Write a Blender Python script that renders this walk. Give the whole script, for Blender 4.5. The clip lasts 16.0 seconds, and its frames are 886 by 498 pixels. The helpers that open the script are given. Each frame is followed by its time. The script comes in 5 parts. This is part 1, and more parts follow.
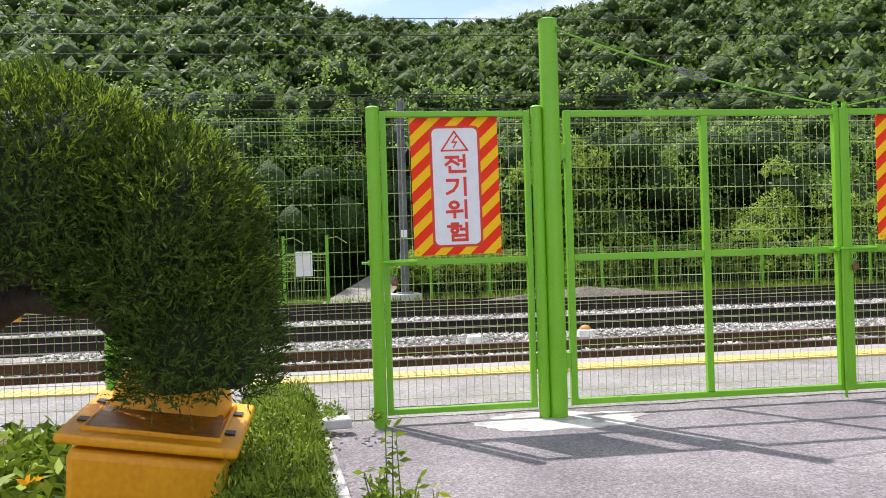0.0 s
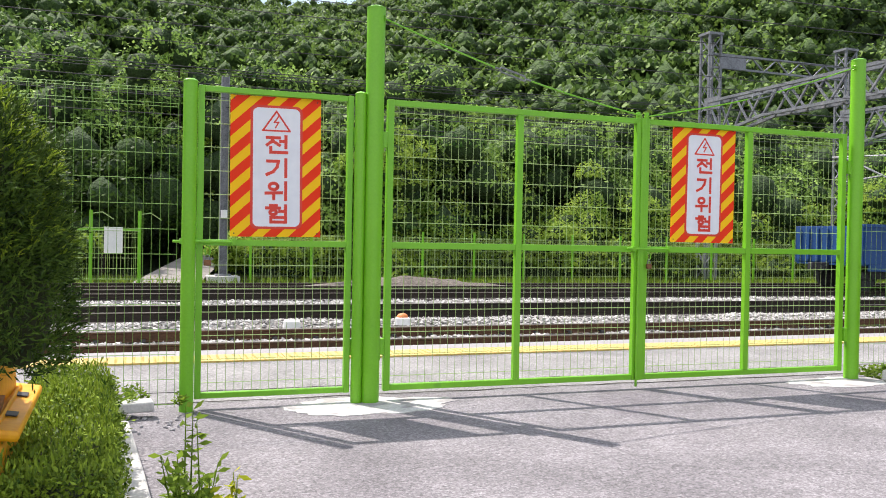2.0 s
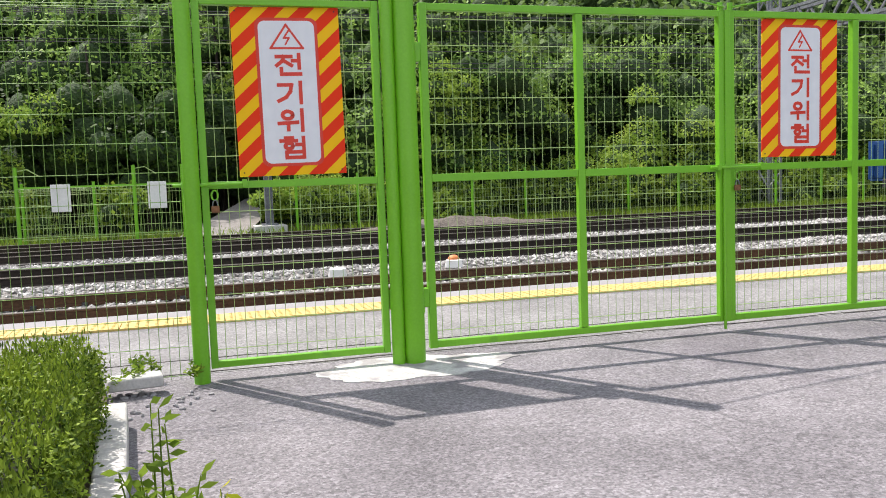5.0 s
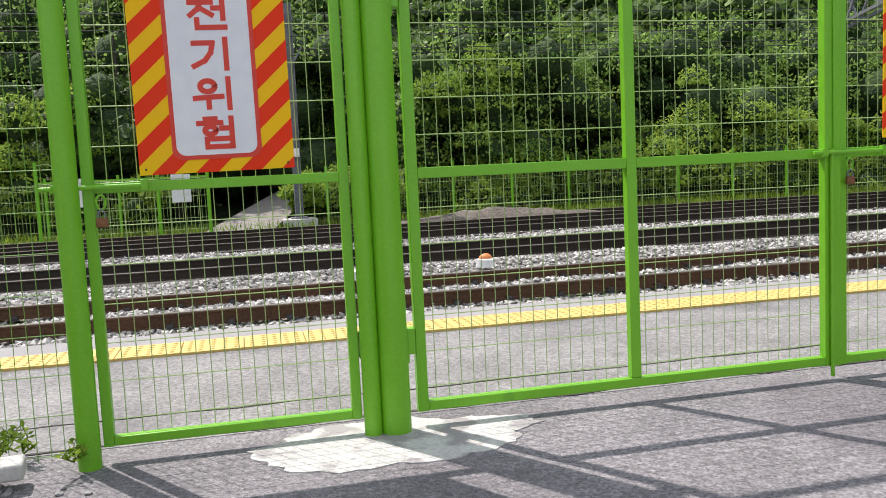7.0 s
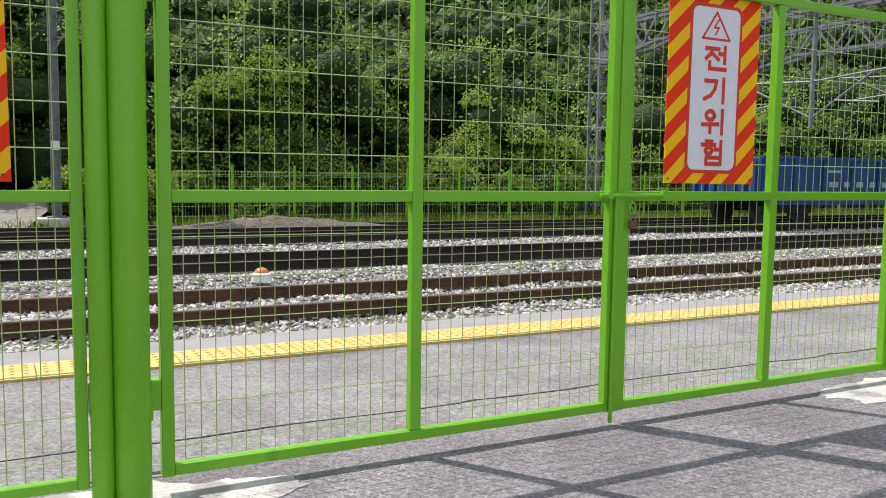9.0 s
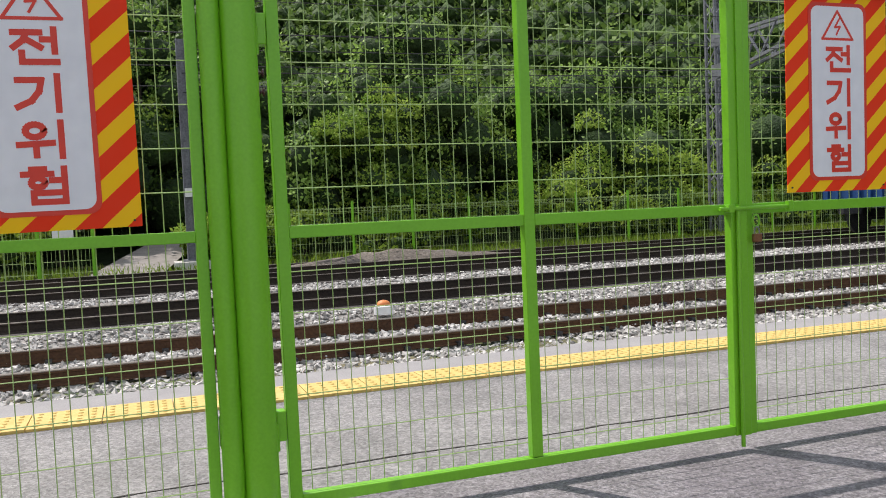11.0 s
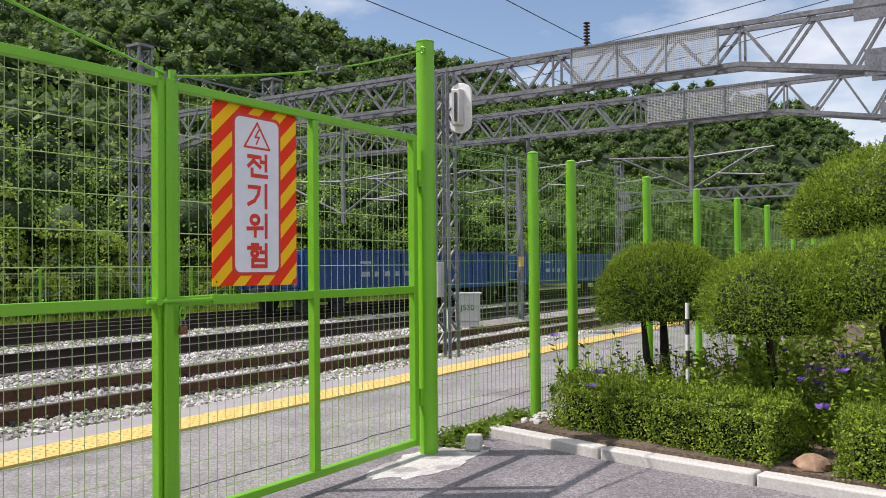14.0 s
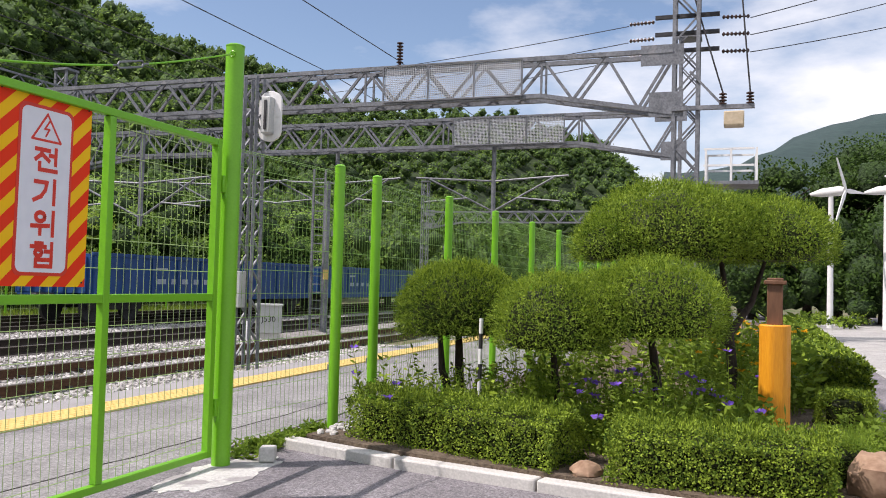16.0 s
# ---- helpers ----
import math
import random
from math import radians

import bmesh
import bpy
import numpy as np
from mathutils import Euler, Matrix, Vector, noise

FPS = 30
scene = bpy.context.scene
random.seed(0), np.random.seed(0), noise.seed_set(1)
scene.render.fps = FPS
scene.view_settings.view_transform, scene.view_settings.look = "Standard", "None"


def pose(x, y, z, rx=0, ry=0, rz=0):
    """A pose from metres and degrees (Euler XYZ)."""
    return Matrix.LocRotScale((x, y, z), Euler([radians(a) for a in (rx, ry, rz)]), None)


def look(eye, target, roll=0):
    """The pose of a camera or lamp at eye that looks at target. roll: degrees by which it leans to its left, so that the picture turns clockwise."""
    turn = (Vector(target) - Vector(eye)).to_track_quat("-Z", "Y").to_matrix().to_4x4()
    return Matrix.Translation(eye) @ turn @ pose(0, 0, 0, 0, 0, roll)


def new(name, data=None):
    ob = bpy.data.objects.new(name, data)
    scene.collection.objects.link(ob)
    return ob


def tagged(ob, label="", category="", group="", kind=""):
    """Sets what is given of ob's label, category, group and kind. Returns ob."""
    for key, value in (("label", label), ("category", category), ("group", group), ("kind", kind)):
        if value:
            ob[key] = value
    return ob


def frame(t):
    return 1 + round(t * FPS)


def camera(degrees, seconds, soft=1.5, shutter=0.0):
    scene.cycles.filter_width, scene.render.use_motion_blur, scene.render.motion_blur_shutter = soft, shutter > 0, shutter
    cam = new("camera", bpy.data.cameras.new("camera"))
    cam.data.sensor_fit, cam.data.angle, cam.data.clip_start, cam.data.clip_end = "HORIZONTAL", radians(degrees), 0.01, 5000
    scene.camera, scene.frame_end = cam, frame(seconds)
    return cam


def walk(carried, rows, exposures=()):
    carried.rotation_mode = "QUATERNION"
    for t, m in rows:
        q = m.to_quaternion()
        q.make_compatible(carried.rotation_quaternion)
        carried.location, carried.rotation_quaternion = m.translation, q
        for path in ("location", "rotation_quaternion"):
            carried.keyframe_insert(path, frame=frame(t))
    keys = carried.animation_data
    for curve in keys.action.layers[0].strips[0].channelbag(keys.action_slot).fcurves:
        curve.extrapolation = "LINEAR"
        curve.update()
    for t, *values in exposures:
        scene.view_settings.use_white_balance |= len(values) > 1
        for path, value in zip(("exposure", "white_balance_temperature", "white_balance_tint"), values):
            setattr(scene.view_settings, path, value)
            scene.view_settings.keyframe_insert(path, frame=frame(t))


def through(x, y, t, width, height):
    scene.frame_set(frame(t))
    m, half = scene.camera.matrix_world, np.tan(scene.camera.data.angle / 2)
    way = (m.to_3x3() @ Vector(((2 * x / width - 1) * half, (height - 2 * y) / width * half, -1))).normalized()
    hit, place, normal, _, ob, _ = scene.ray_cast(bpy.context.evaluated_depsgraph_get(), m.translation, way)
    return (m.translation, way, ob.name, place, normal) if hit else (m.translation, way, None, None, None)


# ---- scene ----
cam = camera(55.3, 16.0, 0.98)
PATH = [
    (0, (-1.403, -5.34, 1.089), (-1.131, -3.358, 1.096), -1.7),
    (0.5, (-1.398, -5.355, 1.085), (-0.964, -3.402, 1.087), -1.1),
    (1, (-1.395, -5.354, 1.082), (-0.881, -3.421, 1.077), -0.3),
    (1.5, (-1.388, -5.366, 1.079), (-0.783, -3.46, 1.065), 0.6),
    (2, (-1.372, -5.367, 1.08), (-0.698, -3.484, 1.055), 1.1),
    (2.5, (-1.346, -5.344, 1.079), (-0.659, -3.466, 1.047), 1.2),
    (3, (-1.303, -5.345, 1.078), (-0.6, -3.473, 1.03), 1.0),
    (3.5, (-1.348, -5.239, 1.065), (-0.537, -3.413, 0.975), 1.0),
    (4, (-1.36, -5.061, 1.056), (-0.464, -3.278, 0.919), 0.7),
    (4.5, (-1.208, -4.799, 1.034), (-0.491, -2.938, 0.881), 0.0),
    (5, (-1.082, -4.563, 1.023), (-0.527, -2.649, 0.857), -2.0),
    (5.2, (-1.03, -4.459, 0.989), (-0.491, -2.538, 0.838), -2.3),
    (7.3, (-0.355, -3.123, 1.07), (0.092, -1.184, 0.876), -2.7),
    (7.5, (-0.292, -3.035, 1.103), (0.169, -1.099, 0.906), -2.6),
    (8, (-0.288, -2.932, 1.121), (0.402, -1.066, 0.917), -1.3),
    (8.5, (-0.32, -2.919, 1.123), (0.598, -1.152, 0.93), 0.4),
    (9, (-0.324, -2.924, 1.117), (0.606, -1.163, 0.939), 0.8),
    (9.5, (-0.322, -2.917, 1.112), (0.538, -1.12, 0.942), 0.9),
    (9.7, (-0.319, -2.912, 1.113), (0.441, -1.069, 0.945), 0.3),
    (11.8, (-0.292, -2.931, 1.101), (0.381, -1.05, 1.014), -2.7),
    (12, (-0.314, -2.913, 1.122), (0.423, -1.057, 1.03), -2.4),
    (12.5, (-0.308, -2.914, 1.15), (0.629, -1.149, 1.071), -2.3),
    (13, (-0.301, -2.937, 1.151), (0.937, -1.367, 1.103), -1.9),
    (13.5, (-0.322, -2.942, 1.16), (1.176, -1.617, 1.18), -1.1),
    (14, (-0.345, -2.932, 1.167), (1.346, -1.865, 1.209), -0.6),
    (14.5, (-0.359, -2.933, 1.165), (1.407, -1.997, 1.22), 0.4),
    (15, (-0.371, -2.94, 1.161), (1.435, -2.085, 1.227), 1.1),
    (15.5, (-0.386, -2.954, 1.157), (1.468, -2.207, 1.227), 1.5),
    (16, (-0.393, -2.972, 1.153), (1.495, -2.316, 1.232), 1.5),
]
walk(cam, [(t, look(*r)) for t, *r in PATH], [(t, e, 6500, k) for t, e, k in ((0, 0.44, 14), (1.5, 0.46, 13), (2.5, 0.62, 11), (4, 0.46, 11), (5, 0.38, 11), (7.5, 0.15, 10), (9, 0.08, 10), (12.5, -0.07, 12), (16, 0.05, 16))])

# ---- sun and sky ----
SUN = Vector((-0.365, 0.555, 1.0)).normalized()
sun = new("sun", bpy.data.lights.new("sun", "SUN"))
sun.data.energy, sun.data.angle, sun.data.color = 5.0, radians(0.6), (1.0, 0.93, 0.87)
sun.matrix_world = look(SUN * 30, (0, 0, 0))
world = bpy.data.worlds.new("sky")
scene.world = world
world.use_nodes = True
wn, wl = world.node_tree.nodes, world.node_tree.links
wn.clear()
w_out, w_bg, w_sky = wn.new("ShaderNodeOutputWorld"), wn.new("ShaderNodeBackground"), wn.new("ShaderNodeTexSky")
w_sky.sky_type, w_sky.sun_disc = "NISHITA", False
w_sky.sun_elevation, w_sky.sun_rotation = math.asin(SUN.z), math.atan2(SUN.x, SUN.y)
w_bg.inputs["Strength"].default_value = 0.145
w_co, w_map = wn.new("ShaderNodeTexCoord"), wn.new("ShaderNodeMapping")
w_map.inputs["Scale"].default_value = (1.0, 1.0, 2.6)
w_map.inputs["Rotation"].default_value = (0.25, 0.1, 0.5)
w_noise, w_ramp, w_mix = wn.new("ShaderNodeTexNoise"), wn.new("ShaderNodeValToRGB"), wn.new("ShaderNodeMix")
w_noise.inputs["Scale"].default_value, w_noise.inputs["Detail"].default_value, w_noise.inputs["Roughness"].default_value = 2.3, 8, 0.56
w_ramp.color_ramp.elements[0].position, w_ramp.color_ramp.elements[1].position = 0.39, 0.58
w_mix.data_type = "RGBA"
w_mix.inputs[7].default_value = (7.0, 7.15, 7.4, 1)
wl.new(w_co.outputs["Generated"], w_map.inputs["Vector"])
wl.new(w_map.outputs[0], w_noise.inputs["Vector"])
wl.new(w_noise.outputs[0], w_ramp.inputs[0])
wl.new(w_ramp.outputs[0], w_mix.inputs[0])
wl.new(w_sky.outputs[0], w_mix.inputs[6])
wl.new(w_mix.outputs[2], w_bg.inputs["Color"])
wl.new(w_bg.outputs[0], w_out.inputs[0])


# ---- materials ----
def material(name, dark, light, rough=0.8, metal=0.0, fine=60.0, coarse=4.0, bump=0.3, depth=0.003, island=0.0, spots=None, spot_scale=1.5, spot_at=0.6, stretch=(1, 1, 1)):
    """Two scales of noise between two colours, spots of wear of a third, relief from the fine noise."""
    m = bpy.data.materials.new(name)
    m.use_nodes = True
    n, l = m.node_tree.nodes, m.node_tree.links
    bsdf = n["Principled BSDF"]
    bsdf.inputs["Roughness"].default_value, bsdf.inputs["Metallic"].default_value = rough, metal
    co, mp = n.new("ShaderNodeTexCoord"), n.new("ShaderNodeMapping")
    mp.inputs["Scale"].default_value = stretch
    l.new(co.outputs["Object"], mp.inputs["Vector"])

    def tex(scale, detail):
        t = n.new("ShaderNodeTexNoise")
        t.inputs["Scale"].default_value, t.inputs["Detail"].default_value = scale, detail
        l.new(mp.outputs[0], t.inputs["Vector"])
        return t.outputs[0]

    f, c = tex(fine, 4), tex(coarse, 5)
    add = n.new("ShaderNodeMath")
    add.operation = "MULTIPLY_ADD"
    add.inputs[1].default_value = 0.55
    l.new(f, add.inputs[0])
    half = n.new("ShaderNodeMath")
    half.operation = "MULTIPLY"
    half.inputs[1].default_value = 0.45
    l.new(c, half.inputs[0])
    l.new(half.outputs[0], add.inputs[2])
    fac = add.outputs[0]
    if island:
        geo, mx = n.new("ShaderNodeNewGeometry"), n.new("ShaderNodeMix")
        mx.inputs[0].default_value = island
        l.new(fac, mx.inputs[2])
        l.new(geo.outputs["Random Per Island"], mx.inputs[3])
        fac = mx.outputs[0]
    ramp = n.new("ShaderNodeValToRGB")
    e = ramp.color_ramp.elements
    lo, hi = (0.05, 0.95) if island > 0.6 else (0.34, 0.66)
    e[0].position, e[0].color, e[1].position, e[1].color = lo, (*dark, 1), hi, (*light, 1)
    l.new(fac, ramp.inputs[0])
    colour = ramp.outputs[0]
    if spots:
        sp, sr, mx = tex(spot_scale, 7), n.new("ShaderNodeValToRGB"), n.new("ShaderNodeMix")
        sr.color_ramp.elements[0].position, sr.color_ramp.elements[1].position = spot_at, min(1, spot_at + 0.09)
        mx.data_type = "RGBA"
        mx.inputs[7].default_value = (*spots, 1)
        l.new(sp, sr.inputs[0])
        l.new(sr.outputs[0], mx.inputs[0])
        l.new(colour, mx.inputs[6])
        colour = mx.outputs[2]
    l.new(colour, bsdf.inputs["Base Color"])
    if bump:
        b = n.new("ShaderNodeBump")
        b.inputs["Strength"].default_value, b.inputs["Distance"].default_value = bump, depth
        l.new(f, b.inputs["Height"])
        l.new(b.outputs[0], bsdf.inputs["Normal"])
    return m


def aggregate(name, dark, light, patch, grain=120.0, cracks=0.0, tone=0.45):
    """Worn paving of small stones: each grain has its own tone, with wide mottled patches and hairline cracks."""
    m = material(name, dark, light, 0.9, 0, grain * 0.5, 0.8, 0.9, 0.006, spots=patch, spot_scale=0.8, spot_at=0.56)
    n, l = m.node_tree.nodes, m.node_tree.links
    bsdf = n["Principled BSDF"]
    old = bsdf.inputs["Base Color"].links[0].from_socket
    co = next(k for k in n if k.type == "TEX_COORD")
    for scale, low, high in ((grain, 1 - tone, 1 + tone), (grain * 0.36, 1 - tone * 0.5, 1 + tone * 0.4), (1.7, 0.86, 1.12)):
        v = n.new("ShaderNodeTexVoronoi") if scale > 10 else n.new("ShaderNodeTexNoise")
        v.inputs["Scale"].default_value = scale
        l.new(co.outputs["Object"], v.inputs["Vector"])
        sep = n.new("ShaderNodeSeparateColor")
        l.new(v.outputs["Color"], sep.inputs[0])
        rg = n.new("ShaderNodeMapRange")
        if scale < 10:
            rg.inputs[1].default_value, rg.inputs[2].default_value = 0.3, 0.7
        rg.inputs[3].default_value, rg.inputs[4].default_value = low, high
        l.new(sep.outputs[0], rg.inputs[0])
        mul = n.new("ShaderNodeVectorMath")
        mul.operation = "SCALE"
        l.new(old, mul.inputs[0])
        l.new(rg.outputs[0], mul.inputs["Scale"])
        old = mul.outputs[0]
    if cracks:
        w, v = n.new("ShaderNodeTexNoise"), n.new("ShaderNodeTexVoronoi")
        w.inputs["Scale"].default_value = 2.5
        l.new(co.outputs["Object"], w.inputs["Vector"])
        warp = n.new("ShaderNodeMix")
        warp.data_type = "RGBA"
        warp.inputs[0].default_value = 0.22
        l.new(co.outputs["Object"], warp.inputs[6])
        l.new(w.outputs["Color"], warp.inputs[7])
        v.feature = "DISTANCE_TO_EDGE"
        v.inputs["Scale"].default_value = cracks
        l.new(warp.outputs[2], v.inputs["Vector"])
        rg = n.new("ShaderNodeMapRange")
        rg.inputs[1].default_value, rg.inputs[2].default_value, rg.inputs[3].default_value = 0.0, 0.003, 0.82
        l.new(v.outputs["Distance"], rg.inputs[0])
        mul = n.new("ShaderNodeVectorMath")
        mul.operation = "SCALE"
        l.new(old, mul.inputs[0])
        l.new(rg.outputs[0], mul.inputs["Scale"])
        old = mul.outputs[0]
    l.new(old, bsdf.inputs["Base Color"])
    return m


def foliage(name, dark, light, patch=0.5, through=0.35, rough=0.55, spread=0.55):
    """Leaves: colour by leaf and by patch, part of the light comes through."""
    m = bpy.data.materials.new(name)
    m.use_nodes = True
    n, l = m.node_tree.nodes, m.node_tree.links
    bsdf, out = n["Principled BSDF"], n["Material Output"]
    bsdf.inputs["Roughness"].default_value = rough
    bsdf.inputs["Specular IOR Level"].default_value = 0.12
    geo, co, tex = n.new("ShaderNodeNewGeometry"), n.new("ShaderNodeTexCoord"), n.new("ShaderNodeTexNoise")
    tex.inputs["Scale"].default_value, tex.inputs["Detail"].default_value = patch, 4
    l.new(co.outputs["Object"], tex.inputs["Vector"])
    wide = n.new("ShaderNodeMapRange")
    wide.inputs[1].default_value, wide.inputs[2].default_value = 0.33, 0.67
    l.new(tex.outputs[0], wide.inputs[0])
    mx = n.new("ShaderNodeMix")
    mx.inputs[0].default_value = spread
    l.new(geo.outputs["Random Per Island"], mx.inputs[2])
    l.new(wide.outputs[0], mx.inputs[3])
    ramp = n.new("ShaderNodeValToRGB")
    e = ramp.color_ramp.elements
    e[0].position, e[0].color, e[1].position, e[1].color = 0.1, (*dark, 1), 0.9, (*light, 1)
    l.new(mx.outputs[0], ramp.inputs[0])
    l.new(ramp.outputs[0], bsdf.inputs["Base Color"])
    tr, ms = n.new("ShaderNodeBsdfTranslucent"), n.new("ShaderNodeMixShader")
    ms.inputs[0].default_value = through
    l.new(ramp.outputs[0], tr.inputs["Color"])
    l.new(bsdf.outputs[0], ms.inputs[1])
    l.new(tr.outputs[0], ms.inputs[2])
    l.new(ms.outputs[0], out.inputs["Surface"])
    return m


def stripes(name, red, yellow):
    """Red and yellow warning stripes rising to one side, printed on a sheet."""
    m = bpy.data.materials.new(name)
    m.use_nodes = True
    n, l = m.node_tree.nodes, m.node_tree.links
    bsdf = n["Principled BSDF"]
    bsdf.inputs["Roughness"].default_value = 0.6
    bsdf.inputs["Specular IOR Level"].default_value = 0.15
    co, sep = n.new("ShaderNodeTexCoord"), n.new("ShaderNodeSeparateXYZ")
    l.new(co.outputs["Object"], sep.inputs[0])
    mul = n.new("ShaderNodeMath")
    mul.operation, mul.inputs[1].default_value = "MULTIPLY", -0.92
    l.new(sep.outputs["X"], mul.inputs[0])
    add = n.new("ShaderNodeMath")
    add.operation = "ADD"
    l.new(mul.outputs[0], add.inputs[0])
    l.new(sep.outputs["Z"], add.inputs[1])
    fr = n.new("ShaderNodeMath")
    fr.operation, fr.inputs[1].default_value = "MULTIPLY", 1 / 0.147
    l.new(add.outputs[0], fr.inputs[0])
    fc = n.new("ShaderNodeMath")
    fc.operation = "FRACT"
    l.new(fr.outputs[0], fc.inputs[0])
    gt = n.new("ShaderNodeMath")
    gt.operation, gt.inputs[1].default_value = "GREATER_THAN", 0.52
    l.new(fc.outputs[0], gt.inputs[0])
    mx, tex, mx2 = n.new("ShaderNodeMix"), n.new("ShaderNodeTexNoise"), n.new("ShaderNodeMix")
    mx.data_type = mx2.data_type = "RGBA"
    mx.inputs[6].default_value, mx.inputs[7].default_value = (*red, 1), (*yellow, 1)
    l.new(gt.outputs[0], mx.inputs[0])
    tex.inputs["Scale"].default_value, tex.inputs["Detail"].default_value = 9, 6
    l.new(co.outputs["Object"], tex.inputs["Vector"])
    sc = n.new("ShaderNodeMath")
    sc.operation, sc.inputs[1].default_value = "MULTIPLY", 0.05
    l.new(tex.outputs[0], sc.inputs[0])
    l.new(sc.outputs[0], mx2.inputs[0])
    l.new(mx.outputs[2], mx2.inputs[6])
    mx2.inputs[7].default_value = (0.5, 0.42, 0.36, 1)
    l.new(mx2.outputs[2], bsdf.inputs["Base Color"])
    return m


GREEN = material("green_paint", (0.15, 0.42, 0.012), (0.185, 0.49, 0.02), 0.38, 0, 90, 3, 0.12, 0.001, spots=(0.12, 0.33, 0.02), spot_scale=6, spot_at=0.66)
WIRE = material("green_wire", (0.32, 0.45, 0.15), (0.40, 0.53, 0.22), 0.4, 0, 60, 5, 0)
FENCEWIRE = material("green_fence_wire", (0.15, 0.30, 0.05), (0.22, 0.38, 0.09), 0.4, 0, 60, 5, 0)
ASPHALT = aggregate("worn_asphalt", (0.125, 0.115, 0.125), (0.272, 0.256, 0.268), (0.16, 0.147, 0.159), 115, 0.23, 0.36)
PLATFORM = aggregate("platform_paving", (0.18, 0.174, 0.174), (0.29, 0.282, 0.278), (0.175, 0.169, 0.172), 90, 0.4, 0.30)
CONCRETE = material("pale_concrete", (0.42, 0.41, 0.39), (0.62, 0.60, 0.57), 0.85, 0, 70, 3, 0.4, 0.003, spots=(0.3, 0.29, 0.27), spot_scale=3, spot_at=0.64)
MORTAR = material("white_mortar", (0.42, 0.41, 0.395), (0.66, 0.65, 0.625), 0.85, 0, 60, 4, 0.9, 0.01, spots=(0.33, 0.31, 0.31), spot_scale=5, spot_at=0.50)
COPING = material("grey_coping", (0.24, 0.23, 0.235), (0.33, 0.32, 0.32), 0.88, 0, 80, 3, 0.4, 0.003)
YELLOW = material("yellow_tactile", (0.53, 0.37, 0.10), (0.67, 0.49, 0.17), 0.7, 0, 50, 5, 0.3, 0.003, spots=(0.5, 0.4, 0.2), spot_scale=5, spot_at=0.66)
BALLAST = material("ballast_bed", (0.12, 0.11, 0.10), (0.42, 0.40, 0.38), 0.95, 0, 26, 2.0, 1.0, 0.05)
STONE = material("ballast_stone", (0.16, 0.15, 0.14), (0.68, 0.66, 0.63), 0.9, 0, 40, 2, 0.3, 0.004, island=0.75)
OILY = material("oily_ballast", (0.025, 0.022, 0.020), (0.085, 0.075, 0.068), 0.85, 0, 24, 2, 1.0, 0.04)
RUST = material("rusty_rail", (0.055, 0.026, 0.013), (0.14, 0.066, 0.032), 0.75, 0.2, 30, 2, 0.4, 0.002)
STEEL = material("worn_rail_head", (0.20, 0.17, 0.15), (0.34, 0.30, 0.27), 0.4, 0.7, 40, 2, 0.1, 0.001, stretch=(0.1, 1, 1))
SLEEPER = material("sleeper", (0.16, 0.145, 0.13), (0.30, 0.28, 0.26), 0.9, 0, 30, 3, 0.4, 0.004)
PALEZINC = material("new_zinc_mesh", (0.50, 0.51, 0.53), (0.66, 0.67, 0.69), 0.5, 0.1, 20, 3, 0)
GALV = material("galvanised_steel", (0.10, 0.107, 0.12), (0.25, 0.262, 0.285), 0.55, 0.15, 20, 3, 0.1, 0.002, spots=(0.26, 0.26, 0.27), spot_scale=2.5, spot_at=0.62)
DARKSTEEL = material("dark_steel", (0.025, 0.025, 0.028), (0.07, 0.07, 0.075), 0.6, 0.4, 30, 4, 0.2, 0.002)
WHITE = material("white_paint", (0.70, 0.70, 0.70), (0.82, 0.82, 0.81), 0.45, 0, 20, 3, 0.1, 0.001, spots=(0.58, 0.57, 0.54), spot_scale=3, spot_at=0.66)
BLACK = material("black_paint", (0.015, 0.015, 0.016), (0.035, 0.035, 0.037), 0.5, 0, 20, 3, 0.1, 0.001)
BLUE = material("blue_wagon_paint", (0.007, 0.042, 0.15), (0.013, 0.068, 0.225), 0.5, 0, 12, 1, 0.1, 0.002, spots=(0.02, 0.05, 0.14), spot_scale=1.4, spot_at=0.6)
GREYBOX = material("grey_cabinet", (0.42, 0.43, 0.42), (0.55, 0.56, 0.55), 0.5, 0.1, 30, 3, 0.1, 0.001)
SIGN = stripes("warning_stripes", (0.82, 0.035, 0.004), (0.92, 0.53, 0.004))
SIGNWHITE = material("sign_white", (0.70, 0.71, 0.76), (0.78, 0.79, 0.83), 0.4, 0, 15, 2, 0)
SIGNRED = material("sign_red", (0.62, 0.03, 0.015), (0.70, 0.045, 0.02), 0.4, 0, 15, 2, 0)
ORANGE = material("orange_plastic", (0.72, 0.29, 0.002), (0.84, 0.40, 0.005), 0.5, 0, 60, 2.5, 0.15, 0.002, spots=(0.42, 0.17, 0.01), spot_scale=5, spot_at=0.68)
STAINED = material("stained_orange_plastic", (0.13, 0.05, 0.008), (0.42, 0.15, 0.010), 0.45, 0, 40, 6, 0.2, 0.002, spots=(0.16, 0.08, 0.03), spot_scale=14, spot_at=0.55)
ORANGEPOST = material("orange_wood_paint", (0.70, 0.26, 0.008), (0.82, 0.36, 0.015), 0.5, 0, 40, 6, 0.6, 0.006, stretch=(3, 3, 0.35))
BROWNWOOD = material("brown_wood", (0.10, 0.045, 0.022), (0.19, 0.09, 0.045), 0.65, 0, 40, 4, 0.4, 0.003, stretch=(1, 1, 0.2))
